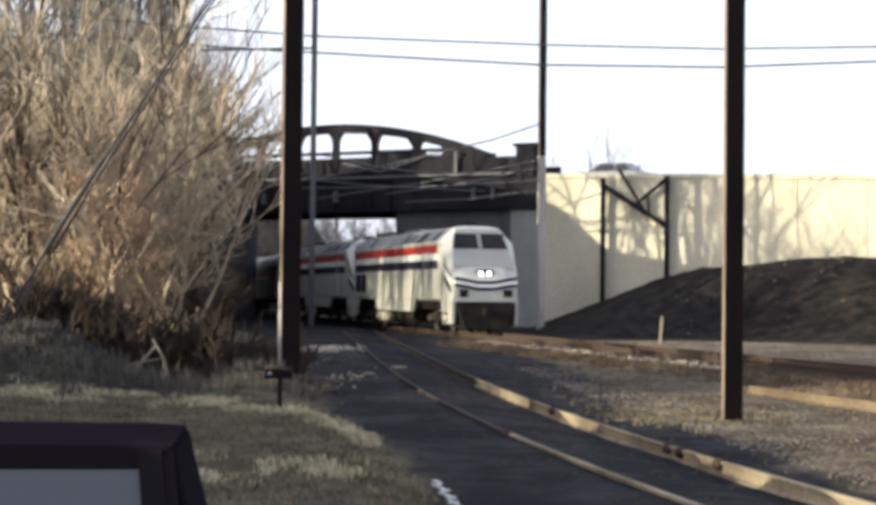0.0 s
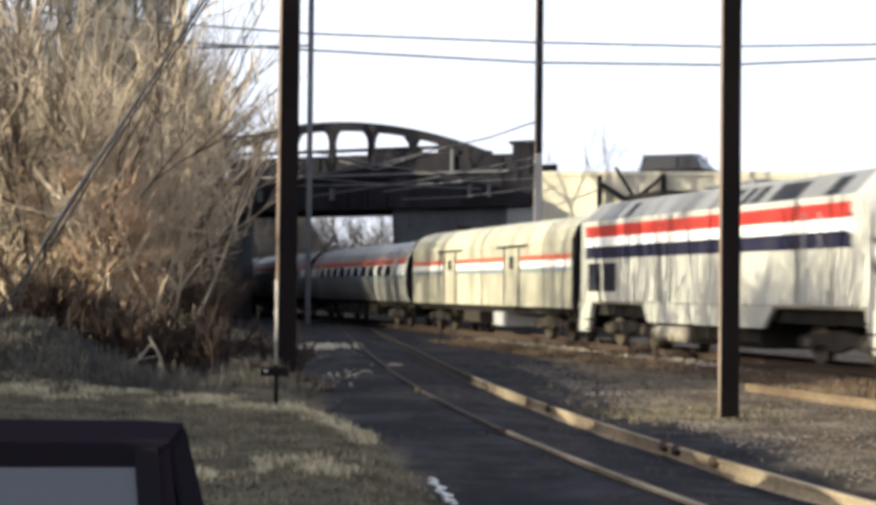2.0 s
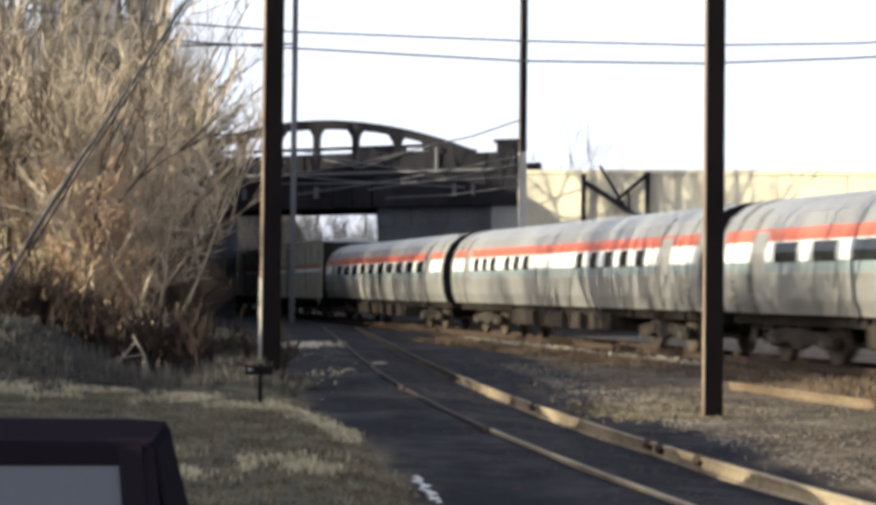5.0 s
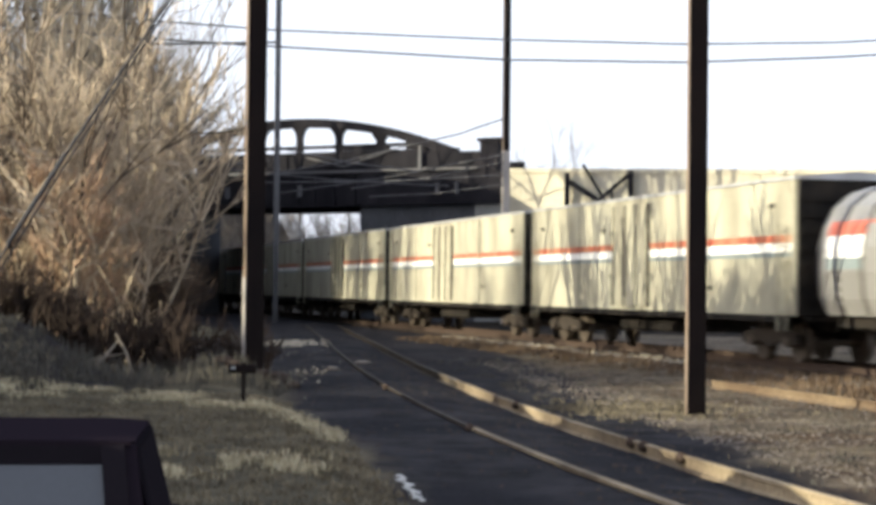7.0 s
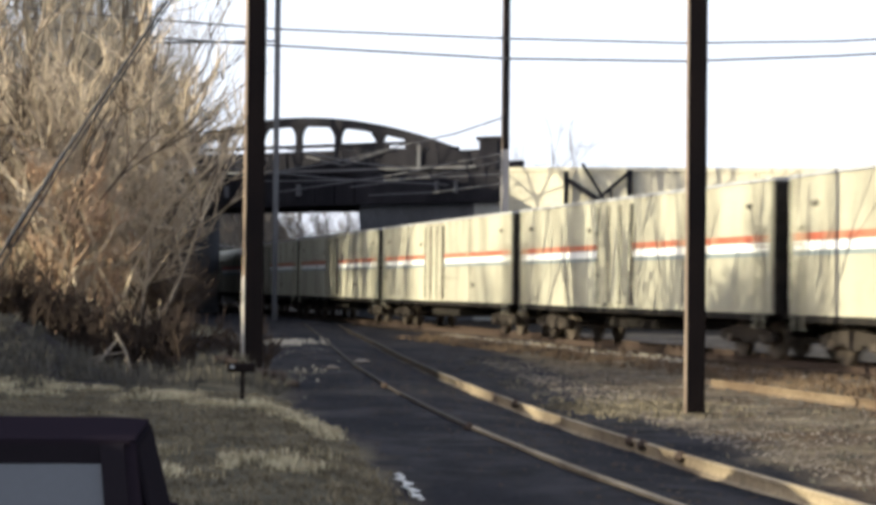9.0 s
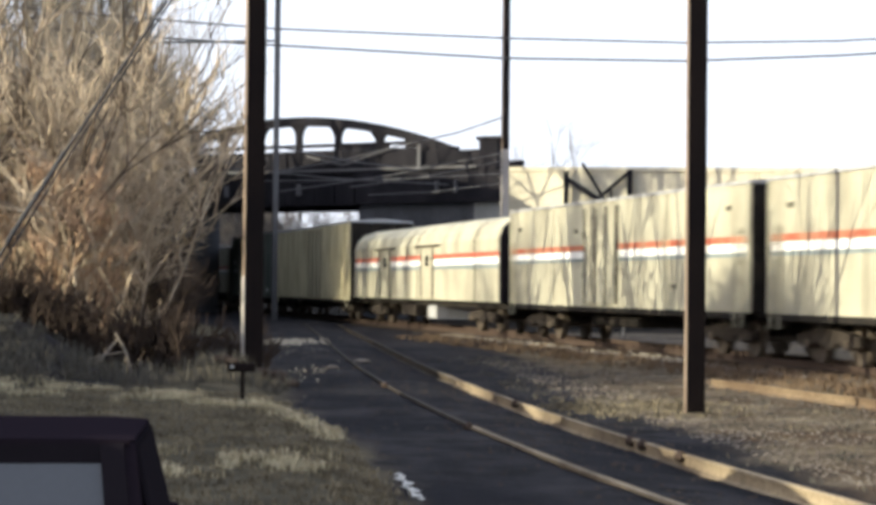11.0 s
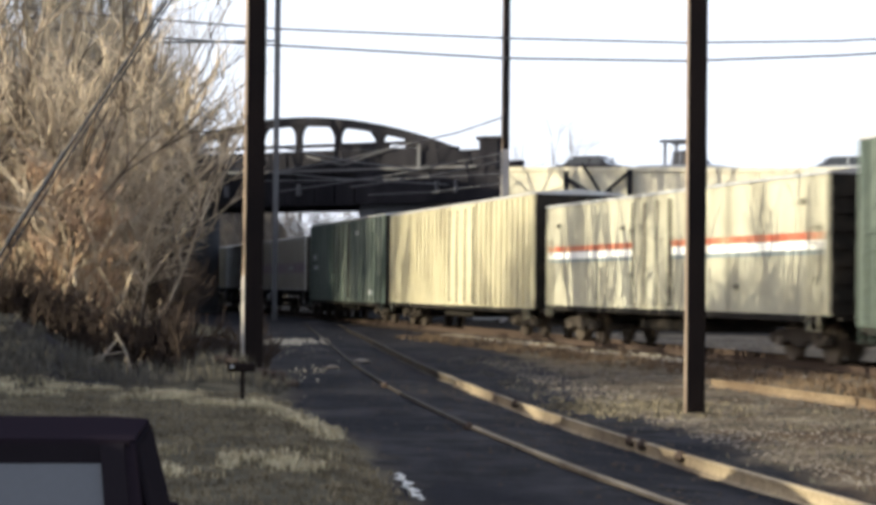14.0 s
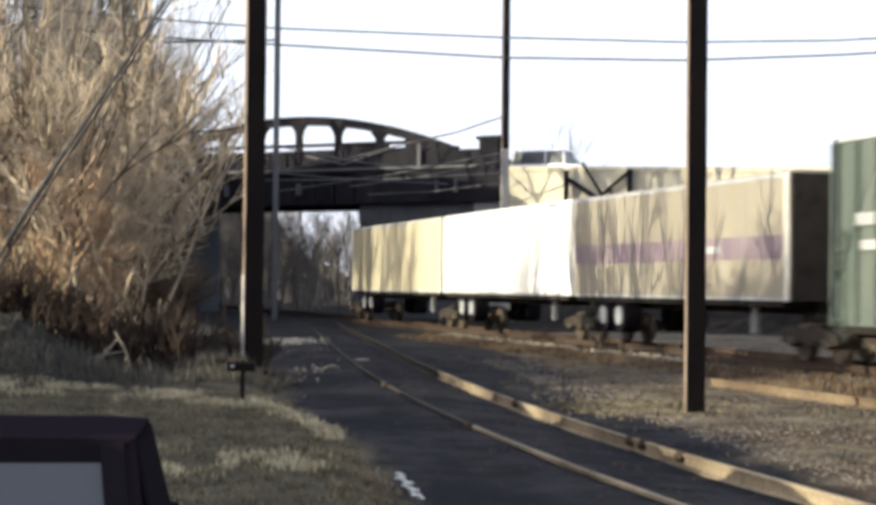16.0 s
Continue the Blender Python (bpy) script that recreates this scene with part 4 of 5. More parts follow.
def boxcar(length, low, top, paint, name, label, ribs=0.0, stripes=False, door=0.0, marks=(), wide=1.6):
    """A boxcar: body, roof, side posts, plug door with rods, end ladder, sill and bogies."""
    e = empty(name, label, "boxcar", "cars of the passing train")
    h, w = length / 2 - 0.40, 1.50
    prof = [(w, low), (w, top - 0.12), (w - 0.12, top - 0.02), (0.3, top + 0.05)]
    part("body", Mesh().prism(full(prof), -h, h), M[paint], e, "", False)
    part("roof", Mesh().prism([(w + 0.03, top - 0.10), (w + 0.03, top - 0.03), (0, top + 0.10), (-w - 0.03, top - 0.03), (-w - 0.03, top - 0.10)], -h - 0.02, h + 0.02), M["galv"], e, "dull galvanised roof")
    for s in (-1, 1):
        if stripes:
            spans = [(-h + 0.15, door - wide - 0.1), (door + wide + 0.1, h - 0.15)]
            for a, b in spans:
                part("red_stripe", strip(prof, 2.68, 2.84, a, b, s, 0.006), M["rusty_red"], e, "faded rusty red stripe")
                part("white_stripe", strip(prof, 2.46, 2.655, a, b, s, 0.006), M["white"], e, "white stripe")
                part("blue_stripe", strip(prof, 2.35, 2.455, a, b, s, 0.006), M["teal"], e, "grey-blue stripe")
        if ribs:
            x = -h + 0.25
            while x < h - 0.2:
                if abs(x - door) > 1.75:
                    part("side_post", strip(prof, low + 0.05, top - 0.14, x, x + 0.16, s, 0.085), M[paint], e)
                x += ribs
        part("plug_door", strip(prof, low + 0.10, top - 0.22, door - wide, door + wide, s, 0.045), M[paint], e, "flush plug door")
        for x in (-wide - 0.04, -wide * 0.35, wide * 0.32, wide - 0.02):
            part("door_rod", strip(prof, low + 0.1, top - 0.25, door + x, door + x + 0.06, s, 0.085), M["truck"], e)
        if stripes:
            for x in (-h * 0.52, h * 0.45):
                part("panel_seam", strip(prof, low + 0.02, top - 0.14, x, x + 0.05, s, 0.012), M["truck"], e)
            for x, z in ((-h + 1.1, 3.4), (h - 1.3, 3.45), (h * 0.5, 1.6), (-h * 0.3, 3.2), (door - wide - 0.25, 1.9), (door - wide - 0.25, 3.1)):
                part("latch", strip(prof, z, z + 0.12, x, x + 0.14, s, 0.05), M["black"], e)
        for x in (-h + 0.03, h - 0.17):
            part("corner_post", strip(prof, low, top - 0.14, x, x + 0.14, s, 0.03), M[paint], e)
        part("side_sill", Mesh().box(-h + 0.4, h - 0.4, min(s * 1.40, s * 1.52), max(s * 1.40, s * 1.52), low - 0.16, low - 0.003, 0.02), M["black"], e)
        for x in (-h + 0.5, h - 0.55):
            me = Mesh()
            for k in range(6):
                me.bar((x - 0.22, s * 1.6, low + 0.1 + k * 0.36), (x + 0.22, s * 1.6, low + 0.1 + k * 0.36), 0.03)
            for dx in (-0.22, 0.22):
                me.bar((x + dx, s * 1.58, low - 0.35), (x + dx, s * 1.58, low + 2.0), 0.03)
            part("ladder", me, M[paint], e)
        for x0, x1, z0, z1 in marks:
            part("marking", strip(prof, z0, z1, x0, x1, s, 0.10), M["galv"], e, "small faded pale painted mark")
    for sgn in (-1, 1):
        me = Mesh()
        for k in range(7):
            z = low + 0.3 + k * (top - low - 0.5) / 7
            me.box(min(sgn * h, sgn * (h + 0.07)), max(sgn * h, sgn * (h + 0.07)), -w + 0.1, w - 0.1, z, z + 0.18, 0.03)
        part("end_corrugation", me, M["black"], e, "dark corrugated end")
        part("end_sheet", Mesh().box(min(sgn * (h + 0.002), sgn * (h + 0.03)), max(sgn * (h + 0.002), sgn * (h + 0.03)), -w + 0.02, w - 0.02, low, top - 0.1), M["black"], e)
        part("brake_platform", Mesh().box(min(sgn * h, sgn * (h + 0.3)), max(sgn * h, sgn * (h + 0.3)), -1.3, 1.3, low - 0.1, low - 0.04), M["black"], e)
    part("underframe", Mesh().box(-h, h, -0.5, 0.5, 0.72, low - 0.002), M["black"], e)
    part("brake_gear", Mesh().box(-2.5, 1.5, -1.1, 1.1, 0.5, 0.78, 0.06), M["black"], e)
    bogie(e, -h + 2.2, 1.9, 2, 0.44)
    bogie(e, h - 2.2, 1.9, 2, 0.44)
    couplers(e, h)
    return e


def road_trailer(length, paint, band, name, label, lead=False):
    """A highway van riding on rail bogies, coupled close to the next."""
    e = empty(name, label, "rail trailer", "cars of the passing train")
    h, low, top = length / 2 - 0.12, 1.33, 4.25
    prof = [(1.28, low), (1.30, top - 0.08), (1.22, top), (0.2, top + 0.02)]
    part("van_body", Mesh().prism(full(prof), -h, h), M[paint], e)
    for s in (-1, 1):
        if band:
            part("painted_band", strip(prof, 2.28, 2.82, -h + 0.1, h - 0.3, s, 0.006), M[band], e, "mauve-brown band")
            part("marking", strip(prof, 2.45, 2.62, 2.2, 3.6, s, 0.012), M["galv"], e, "pale unreadable mark")
        for x in (-h + 0.02, h - 0.14):
            part("corner_post", strip(prof, low, top - 0.06, x, x + 0.12, s, 0.02), M["trailer"], e)
        for z in (low, top - 0.14):
            part("edge_rail", strip(prof, z, z + 0.08, -h, h, s, 0.012), M["galv"], e)
        n = int(length / 1.2)
        for i in range(1, n):
            part("panel_seam", strip(prof, low + 0.1, top - 0.15, -h + i * 2 * h / n, -h + i * 2 * h / n + 0.02, s, 0.010), M["galv"], e)
        part("landing_leg", Mesh().bar((h - 2.6, s * 0.9, 0.55), (h - 2.6, s * 0.9, low), 0.14), M["galv"], e)
    part("front_sheet", Mesh().box(h + 0.002, h + 0.06, -1.24, 1.24, low, top - 0.06), M["truck"], e, "dark front wall")
    part("subframe", Mesh().box(-h + 0.1, h - 0.1, -0.5, 0.5, 1.02, low - 0.003), M["black"], e)
    part("side_rail", Mesh().box(-h + 0.3, h - 0.3, -1.25, 1.25, 1.2, low - 0.004), M["black"], e)
    for a in (-h + 2.6, -h + 3.9):
        for s in (-1, 1):
            part("road_wheel", Mesh().cyl((a, s * 0.72, 0.82), (a, s * 1.24, 0.82), 0.48, n=20), M["rubber"], e, "road tyre raised off the rail")
            part("wheel_hub", Mesh().cyl((a, s * 1.242, 0.82), (a, s * 1.27, 0.82), 0.26, n=14), M["galv"], e, "pale wheel hub")
    bogie(e, -h + 0.2, 1.7, 2, 0.42)
    if lead:
        bogie(e, h + 0.7, 1.7, 2, 0.42)
        part("adapter_frame", Mesh().box(h - 0.6, h + 1.9, -0.6, 0.6, 0.8, 1.05, 0.04), M["black"], e)
    return e


WIN = [(x, x + 1.30) for x in np.arange(-9.3, 9.0, 1.93)]
WIN_DINER = [(x, x + 0.70) for x in (-9.2, -8.1, -7.0, -5.2, -4.1, -3.0, 2.6, 3.9, 5.2, 6.5, 7.8)]
loco = locomotive()
bag = baggage_car(23.6, (-4.6, 4.4), "baggage_car", "silver-cream baggage car with sliding doors")
diner = coach(WIN_DINER, "diner_coach", "rounded stainless dining coach with small windows")
coach_a = coach(WIN)
mail = boxcar(19.9, 1.06, 4.15, "cream", "mail_boxcar", "cream express boxcar with red, white and blue stripes", 0, True, -0.6, wide=1.3)
bag2 = baggage_car(24.6, (-5.4, 1.9), "baggage_car", "older arched-roof baggage car with two doors")
white_box = boxcar(20.9, 0.92, 4.66, "ivory", "ribbed_boxcar", "tall ivory ribbed boxcar streaked with grime", 0.62, False, 1.4)
green_box = boxcar(18.2, 0.86, 4.74, "green", "green_boxcar", "tall dark green ribbed boxcar with small marks", 0.85, False, -0.5, ((-7.4, -6.6, 2.9, 3.15), (-7.2, -6.5, 2.4, 2.6), (3.0, 3.5, 3.9, 4.1), (5.8, 6.2, 1.2, 1.4)))
tan_van = road_trailer(15.1, "trailer_shaded_tan", "mauve", "road_trailer", "tan highway van on rail bogies with mauve band", True)
white_van = road_trailer(15.3, "trailer", "", "road_trailer", "plain white highway van on rail bogies")
last_van = road_trailer(16.6, "trailer_lit_cream", "", "road_trailer", "plain cream highway van on rail bogies")

TRAIN = [(loco, 20.9, 0.1), (None, 0.1, -21.0), (bag, -21.0, -44.6), (coach_a, -44.6, -71.3), (None, -71.3, -97.4), (diner, -97.4, -123.7), (coach_a, -123.7, -150.2)]
TRAIN += [(mail, -150.2 - 20.05 * i, -150.2 - 20.05 * (i + 1)) for i in range(7)]
TRAIN += [(bag2, -290.7, -315.4), (white_box, -315.4, -336.4), (green_box, -336.4, -354.6), (mail, -355.0, -375.1), (white_box, -375.3, -396.6),
          (green_box, -396.6, -414.8), (tan_van, -416.8, -431.8), (white_van, -431.8, -447.2), (last_van, -447.2, -464.0)]
cars, used, last = [], set(), None
for ob, front, rear in TRAIN:
    src = ob or last
    last = src
    made = copy_thing(src, Matrix.Identity(4)) if src in used else src
    used.add(src)
    cars.append((made, (front + rear) / 2))


def car_pose(mid, t):
    p = TRACK0 + AHEAD * (mid + SPEED * t)
    return pose(p.x, p.y, 0, 0, 0, HEADING)


# ---- road vehicles on the bridge ramp ----
def vehicle(kind, paint, name, label):
    """A small road vehicle seen above the parapet: body, glasshouse, wheels, and a rack on the pickup."""
    e = empty(name, label, "vehicle", "vehicles on the ramp")
    L = {"sedan": 4.5, "van": 4.9, "pickup": 5.4}[kind]
    h = L / 2
    part("body", Mesh().loft([[(x, -0.86 * k, 0.35), (x, 0.86 * k, 0.35), (x, 0.9 * k, 0.7), (x, 0.84 * k, z), (x, -0.84 * k, z), (x, -0.9 * k, 0.7)] for x, z, k in ((-h, 0.75, 0.9), (-h + 0.15, 0.92, 1), (h - 1.3, 0.92, 1), (h - 0.15, 0.8, 0.97), (h, 0.65, 0.88))]), M[paint], e, bevel=0.03)
    cab = {"sedan": (-1.75, -1.0, 0.55, 1.25, 1.42), "van": (-2.3, -2.15, 0.9, 1.6, 1.75), "pickup": (-0.55, -0.4, 0.75, 1.3, 1.72)}[kind]
    a, b, c, d, top = cab
    # the white van takes paler glass to suggest reflections in its windows
    part("glasshouse", Mesh().loft([[(x, -y, z) for y, z in ((w, 0.90), (-w, 0.90))] + [(x2, -y, top - 0.06) for y in (-w + 0.16, w - 0.16)] for x, x2, w in ((a, b, 0.8), (d, c, 0.8))]), M["car_glass" if paint == "van_white" else "glass"], e, "dark windows")
    part("roof", Mesh().loft([[(b - 0.05, -0.66, top - 0.07), (b - 0.05, 0.66, top - 0.07), (b, 0.6, top), (b, -0.6, top)], [(c + 0.05, -0.66, top - 0.07), (c + 0.05, 0.66, top - 0.07), (c, 0.6, top), (c, -0.6, top)]]), M[paint], e)
    for x in (a * 0.5 + b * 0.5, 0.0, d * 0.5 + c * 0.5):
        for s in (-1, 1):
            part("pillar", Mesh().bar((x, s * 0.79, 0.9), (x * 0.9, s * 0.66, top - 0.05), 0.07), M[paint], e)
    for x in (-h + 0.85, h - 0.9):
        for s in (-1, 1):
            part("wheel", Mesh().cyl((x, s * 0.66, 0.32), (x, s * 0.88, 0.32), 0.32, n=16), M["rubber"], e)
    if kind == "pickup":
        for x in (-0.9, 0.5):
            for s in (-1, 1):
                part("rack_post", Mesh().bar((x, s * 0.8, 0.9), (x, s * 0.8, 2.2), 0.12), M["cable"], e)
        for s in (-1, 1):
            part("rack_rail", Mesh().bar((-1.2, s * 0.8, 2.25), (0.8, s * 0.8, 2.25), 0.14), M["cable"], e)
        for x in (-1.0, -0.2, 0.6):
            part("rack_bar", Mesh().bar((x, -0.8, 2.3), (x, 0.8, 2.3), 0.12), M["cable"], e)
    return e


ROAD = [("sedan", "tan_car", "sedan", "grey sedan on the bridge ramp", 0.0, 13.8), ("van", "car_dark", "minivan", "dark minivan on the bridge ramp", 1.5, 11.3),
        ("sedan", "tan_car", "sedan", "grey sedan on the bridge ramp", 11.3, 10.3), ("sedan", "tan_car", "sedan", "grey sedan on the bridge ramp", 13.1, 17.8),
        ("pickup", "tan_car", "pickup_truck", "grey pickup truck with a ladder rack", 13.4, 12.2), ("sedan", "car_dark", "sedan", "dark sedan following a pickup", 13.72, 10.8),
        ("van", "van_white", "minivan", "pale minivan on the bridge ramp", 16.0, 11.7)]
ROAD_SPEED = 13.2
road_things = [(vehicle(k, m, n, l), t0, u0) for k, m, n, l, t0, u0 in ROAD]


def road_pose(t0, u0, t):
    u = u0 + ROAD_SPEED * (t - t0)
    p = bp(u, 3.0, (road_z(u) - 0.65) if u > 5 else 7.96)
    return pose(p.x, p.y, p.z + 0.01, 0, 0, math.degrees(math.atan2(BRU.y, BRU.x)))


# ---- parked car close to the camera ----
def parked_car():
    e = empty("parked_car", "dark parked station wagon, its side towards the viewer", "car")
    prof = lambda k, roof: [(-0.80 * k, 0.30), (0.80 * k, 0.30), (0.86 * k, 0.55), (0.84 * k, 0.90), (-0.84 * k, 0.90), (-0.86 * k, 0.55)]
    part("body", Mesh().loft([[(x, y, z * zz) for y, z in prof(k, 0)] for x, k, zz in ((-2.25, 0.93, 0.98), (-2.1, 1, 1), (0.9, 1, 1), (2.0, 0.97, 0.88), (2.25, 0.88, 0.75))]), M["car_dark"], e, bevel=0.05)
    # roof with rounded rim, tail frame and side frames round the glass
    part("roof", Mesh().loft([[(x, -w, z), (x, w, z), (x, w + 0.012, z + 0.01), (x, w - 0.05, z + 0.022), (x, -w + 0.05, z + 0.022), (x, -w - 0.012, z + 0.01)] for x, w, z in ((-2.09, 0.57, 1.33), (-1.95, 0.61, 1.338), (-0.6, 0.615, 1.345), (0.35, 0.60, 1.33), (0.5, 0.58, 1.31))]), M["car_dark"], e, "glossy dark roof", bevel=0.015)
    for s in (-1, 1):
        part("tail_pillar", Mesh().loft([[(-2.15, s * 0.66, 0.88), (-2.15, s * 0.76, 0.88), (-2.06, s * 0.78, 0.88), (-2.06, s * 0.68, 0.88)], [(-2.09, s * 0.535, 1.33), (-2.09, s * 0.615, 1.33), (-2.0, s * 0.63, 1.33), (-2.0, s * 0.55, 1.33)]]), M["car_dark"], e, bevel=0.012)
        part("side_window", Mesh().loft([[(-2.07, s * 0.735, 0.90), (-2.07, s * 0.745, 0.90), (0.9, s * 0.75, 0.90), (0.9, s * 0.74, 0.90)], [(-2.02, s * 0.60, 1.33), (-2.02, s * 0.61, 1.33), (0.35, s * 0.60, 1.33), (0.35, s * 0.59, 1.33)]]), M["car_glass"], e, "tinted side window")
        part("window_seal", Mesh().bar((-2.0, s * 0.63, 1.285), (0.4, s * 0.63, 1.285), 0.02, 0.085), M["rubber"], e, "black rubber window seal")
        part("window_seal", Mesh().bar((-2.04, s * 0.758, 0.90), (-1.995, s * 0.627, 1.325), 0.10, 0.03), M["rubber"], e, "black rubber window seal")
        part("drip_rail", Mesh().bar((-2.07, s * 0.625, 1.334), (0.45, s * 0.625, 1.34), 0.02), M["car_dark"], e)
        part("pillar", Mesh().bar((1.2, s * 0.74, 0.9), (0.45, s * 0.57, 1.31), 0.07), M["car_dark"], e)
        part("pillar", Mesh().bar((-1.0, s * 0.752, 0.9), (-1.0, s * 0.6, 1.31), 0.06), M["car_dark"], e)
        for x in (-1.35, 1.4):
            wh = part("wheel", Mesh().cyl((x, s * 0.62, 0.31), (x, s * 0.84, 0.31), 0.31, n=24), M["rubber"], e)
            part("rim", Mesh().cyl((x, s * 0.842, 0.31), (x, s * 0.86, 0.31), 0.19, n=18), M["galv"], wh)
        part("tail_lamp", Mesh().box(-2.27, -2.22, min(s * 0.55, s * 0.78), max(s * 0.55, s * 0.78), 0.62, 0.82, 0.02), M["red"], e)
    rear = [(-2.185, -0.62, 0.93), (-2.185, 0.62, 0.93), (-2.095, 0.51, 1.29), (-2.095, -0.51, 1.29)]
    part("rear_window", Mesh().loft([[(x + d, y, z) for x, y, z in rear] for d in (0, 0.015)]), M["rubber"], e, "dark blanked rear window")
    seal = Mesh()
    big = [(-2.192, -0.665, 0.905), (-2.192, 0.665, 0.905), (-2.10, 0.545, 1.322), (-2.10, -0.545, 1.322)]
    for i in range(4):
        j = (i + 1) % 4
        seal.loft([[big[i], big[j], rear[j], rear[i]], [(big[i][0] + 0.02, *big[i][1:]), (big[j][0] + 0.02, *big[j][1:]), (rear[j][0] + 0.03, *rear[j][1:]), (rear[i][0] + 0.03, *rear[i][1:])]])
    part("window_seal", seal, M["rubber"], e, "black rubber window seal")
    part("windscreen", Mesh().loft([[(1.25, -0.68, 0.9), (1.25, 0.68, 0.9), (0.52, 0.56, 1.325), (0.52, -0.56, 1.325)], [(1.22, -0.68, 0.9), (1.22, 0.68, 0.9), (0.49, 0.56, 1.325), (0.49, -0.56, 1.325)]]), M["car_glass"], e)
    part("tail_gate", Mesh().box(-2.23, -2.12, -0.70, 0.70, 0.55, 0.90, 0.02), M["car_dark"], e)
    part("bumper", Mesh().box(-2.36, -2.2, -0.82, 0.82, 0.36, 0.52, 0.04), M["rubber"], e)
    e.matrix_basis = pose(-3.405, 8.1, CARZ, 0, 0, 186) @ Matrix.Diagonal((1, 1, 0.93, 1))


CARZ = -0.325
parked_car()


# ---- bare bushes and trees ----
def twig(v, f, a, b, r0, r1):
    w = b - a
    if w.length < 1e-4:
        return
    w.normalize()
    u = w.orthogonal().normalized()
    s = w.cross(u)
    k = len(v)
    for c, r in ((a, r0), (b, r1)):
        for i in range(3):
            t = 2.0944 * i
            v.append(c + (u * math.cos(t) + s * math.sin(t)) * r)
    for i in range(3):
        j = (i + 1) % 3
        f.append((k + i, k + j, k + 3 + j, k + 3 + i))


def grow(v, f, rng, p, d, length, r, depth, droop=0.0, spread=0.55, kids=(3, 4), wild=0.12, thin=0.013):
    """A branch of three bent pieces that forks into finer ones."""
    steps = 3
    pts = [p.copy()]
    for i in range(steps):
        d = (d + Vector((rng.gauss(0, wild), rng.gauss(0, wild), rng.gauss(0.05 - droop, 0.08)))).normalized()
        pts.append(pts[-1] + d * length / steps)
    for i in range(steps):
        twig(v, f, pts[i], pts[i + 1], r * (1 - 0.22 * i), r * (1 - 0.22 * (i + 1)))
    if depth == 0:
        return
    for _ in range(rng.randint(*kids)):
        k = rng.uniform(0.25, 1.0) * steps
        i = min(int(k), steps - 1)
        q = pts[i].lerp(pts[i + 1], k - i)
        nd = (d + Vector((rng.gauss(0, spread), rng.gauss(0, spread), rng.gauss(0.15, spread * 0.7)))).normalized()
        grow(v, f, rng, q, nd, length * rng.uniform(0.5, 0.8), max(r * 0.60, thin), depth - 1, droop, spread, kids, wild, thin)


def shrub(x, y, seed, stems, height, lean, m, name, label, r=0.035, depth=4, base=0.7, spread=0.42, sink=0.1, kids=(3, 4), wild=0.12, thin=0.013):
    rng = random.Random(seed)
    e = empty(name, label, "shrub" if height < 9 else "tree", "bare bushes by the siding")
    for _ in range(stems):
        v, f = [], []
        a = rng.uniform(0, 2 * math.pi)
        k = rng.uniform(0, 1) ** 0.6
        px, py = x + math.cos(a) * base * k, y + math.sin(a) * base * k
        p = Vector((px, py, ground_z(px, py) - sink))
        d = Vector((math.cos(a) * lean * k, math.sin(a) * lean * k, 1)).normalized()
        grow(v, f, rng, p, d, height * rng.uniform(0.36, 0.5), r * rng.uniform(0.6, 1.1), depth, 0, spread, kids, wild, thin)
        fast("stem", v, f, M[m if isinstance(m, str) else rng.choice(m)], parent=e)
    return e


BUSH = "large bare brown multi-stemmed bush"
RUSTY = "rusty brown leafless bush"
# dark_twig stems paint the shaded gaps among the lit twigs
MIXED, REDDISH = ("twig", "twig", "twig", "twig", "twig", "dark_twig"), ("rust_twig", "rust_twig", "rust_twig", "twig", "dark_twig")
shrub(-6.9, 36.5, 3, 11, 7.6, 0.30, MIXED, "bare_bush", BUSH, 0.06, 4, 1.2, 0.50, 0.1, (3, 4), 0.2, 0.016)
shrub(-8.4, 37.5, 4, 10, 8.8, 0.32, MIXED, "bare_bush", BUSH, 0.065, 4, 1.3, 0.50, 0.1, (3, 4), 0.2, 0.016)
shrub(-6.75, 39.2, 5, 8, 6.0, 0.14, MIXED, "bare_bush", BUSH, 0.05, 4, 0.7, 0.48, 0.1, (3, 4), 0.2, 0.016)
shrub(-7.5, 35.0, 6, 8, 4.2, 0.12, REDDISH, "bare_bush", RUSTY, 0.045, 4, 1.0, 0.45, 0.1, (3, 4), 0.2, 0.016)
shrub(-9.4, 35.5, 7, 6, 6.8, 0.25, MIXED, "bare_bush", BUSH, 0.05, 4, 1.0, 0.48, 0.1, (3, 4), 0.2, 0.016)
shrub(-7.0, 37.2, 11, 6, 3.4, 0.10, REDDISH, "bare_bush", RUSTY, 0.04, 4, 0.8, 0.42, 0.1, (3, 4), 0.2, 0.016)
# limbs standing in shade, put into their dark colour
shrub(-7.6, 35.6, 17, 4, 10.5, 0.16, ("dark_twig",), "bare_bush", "forked limbs in a shaded tone rising through the brown bush", 0.075, 3, 0.8, 0.34, 0.1, (2, 3), 0.12, 0.022)
TREE = "tall bare grey tree behind the bushes"
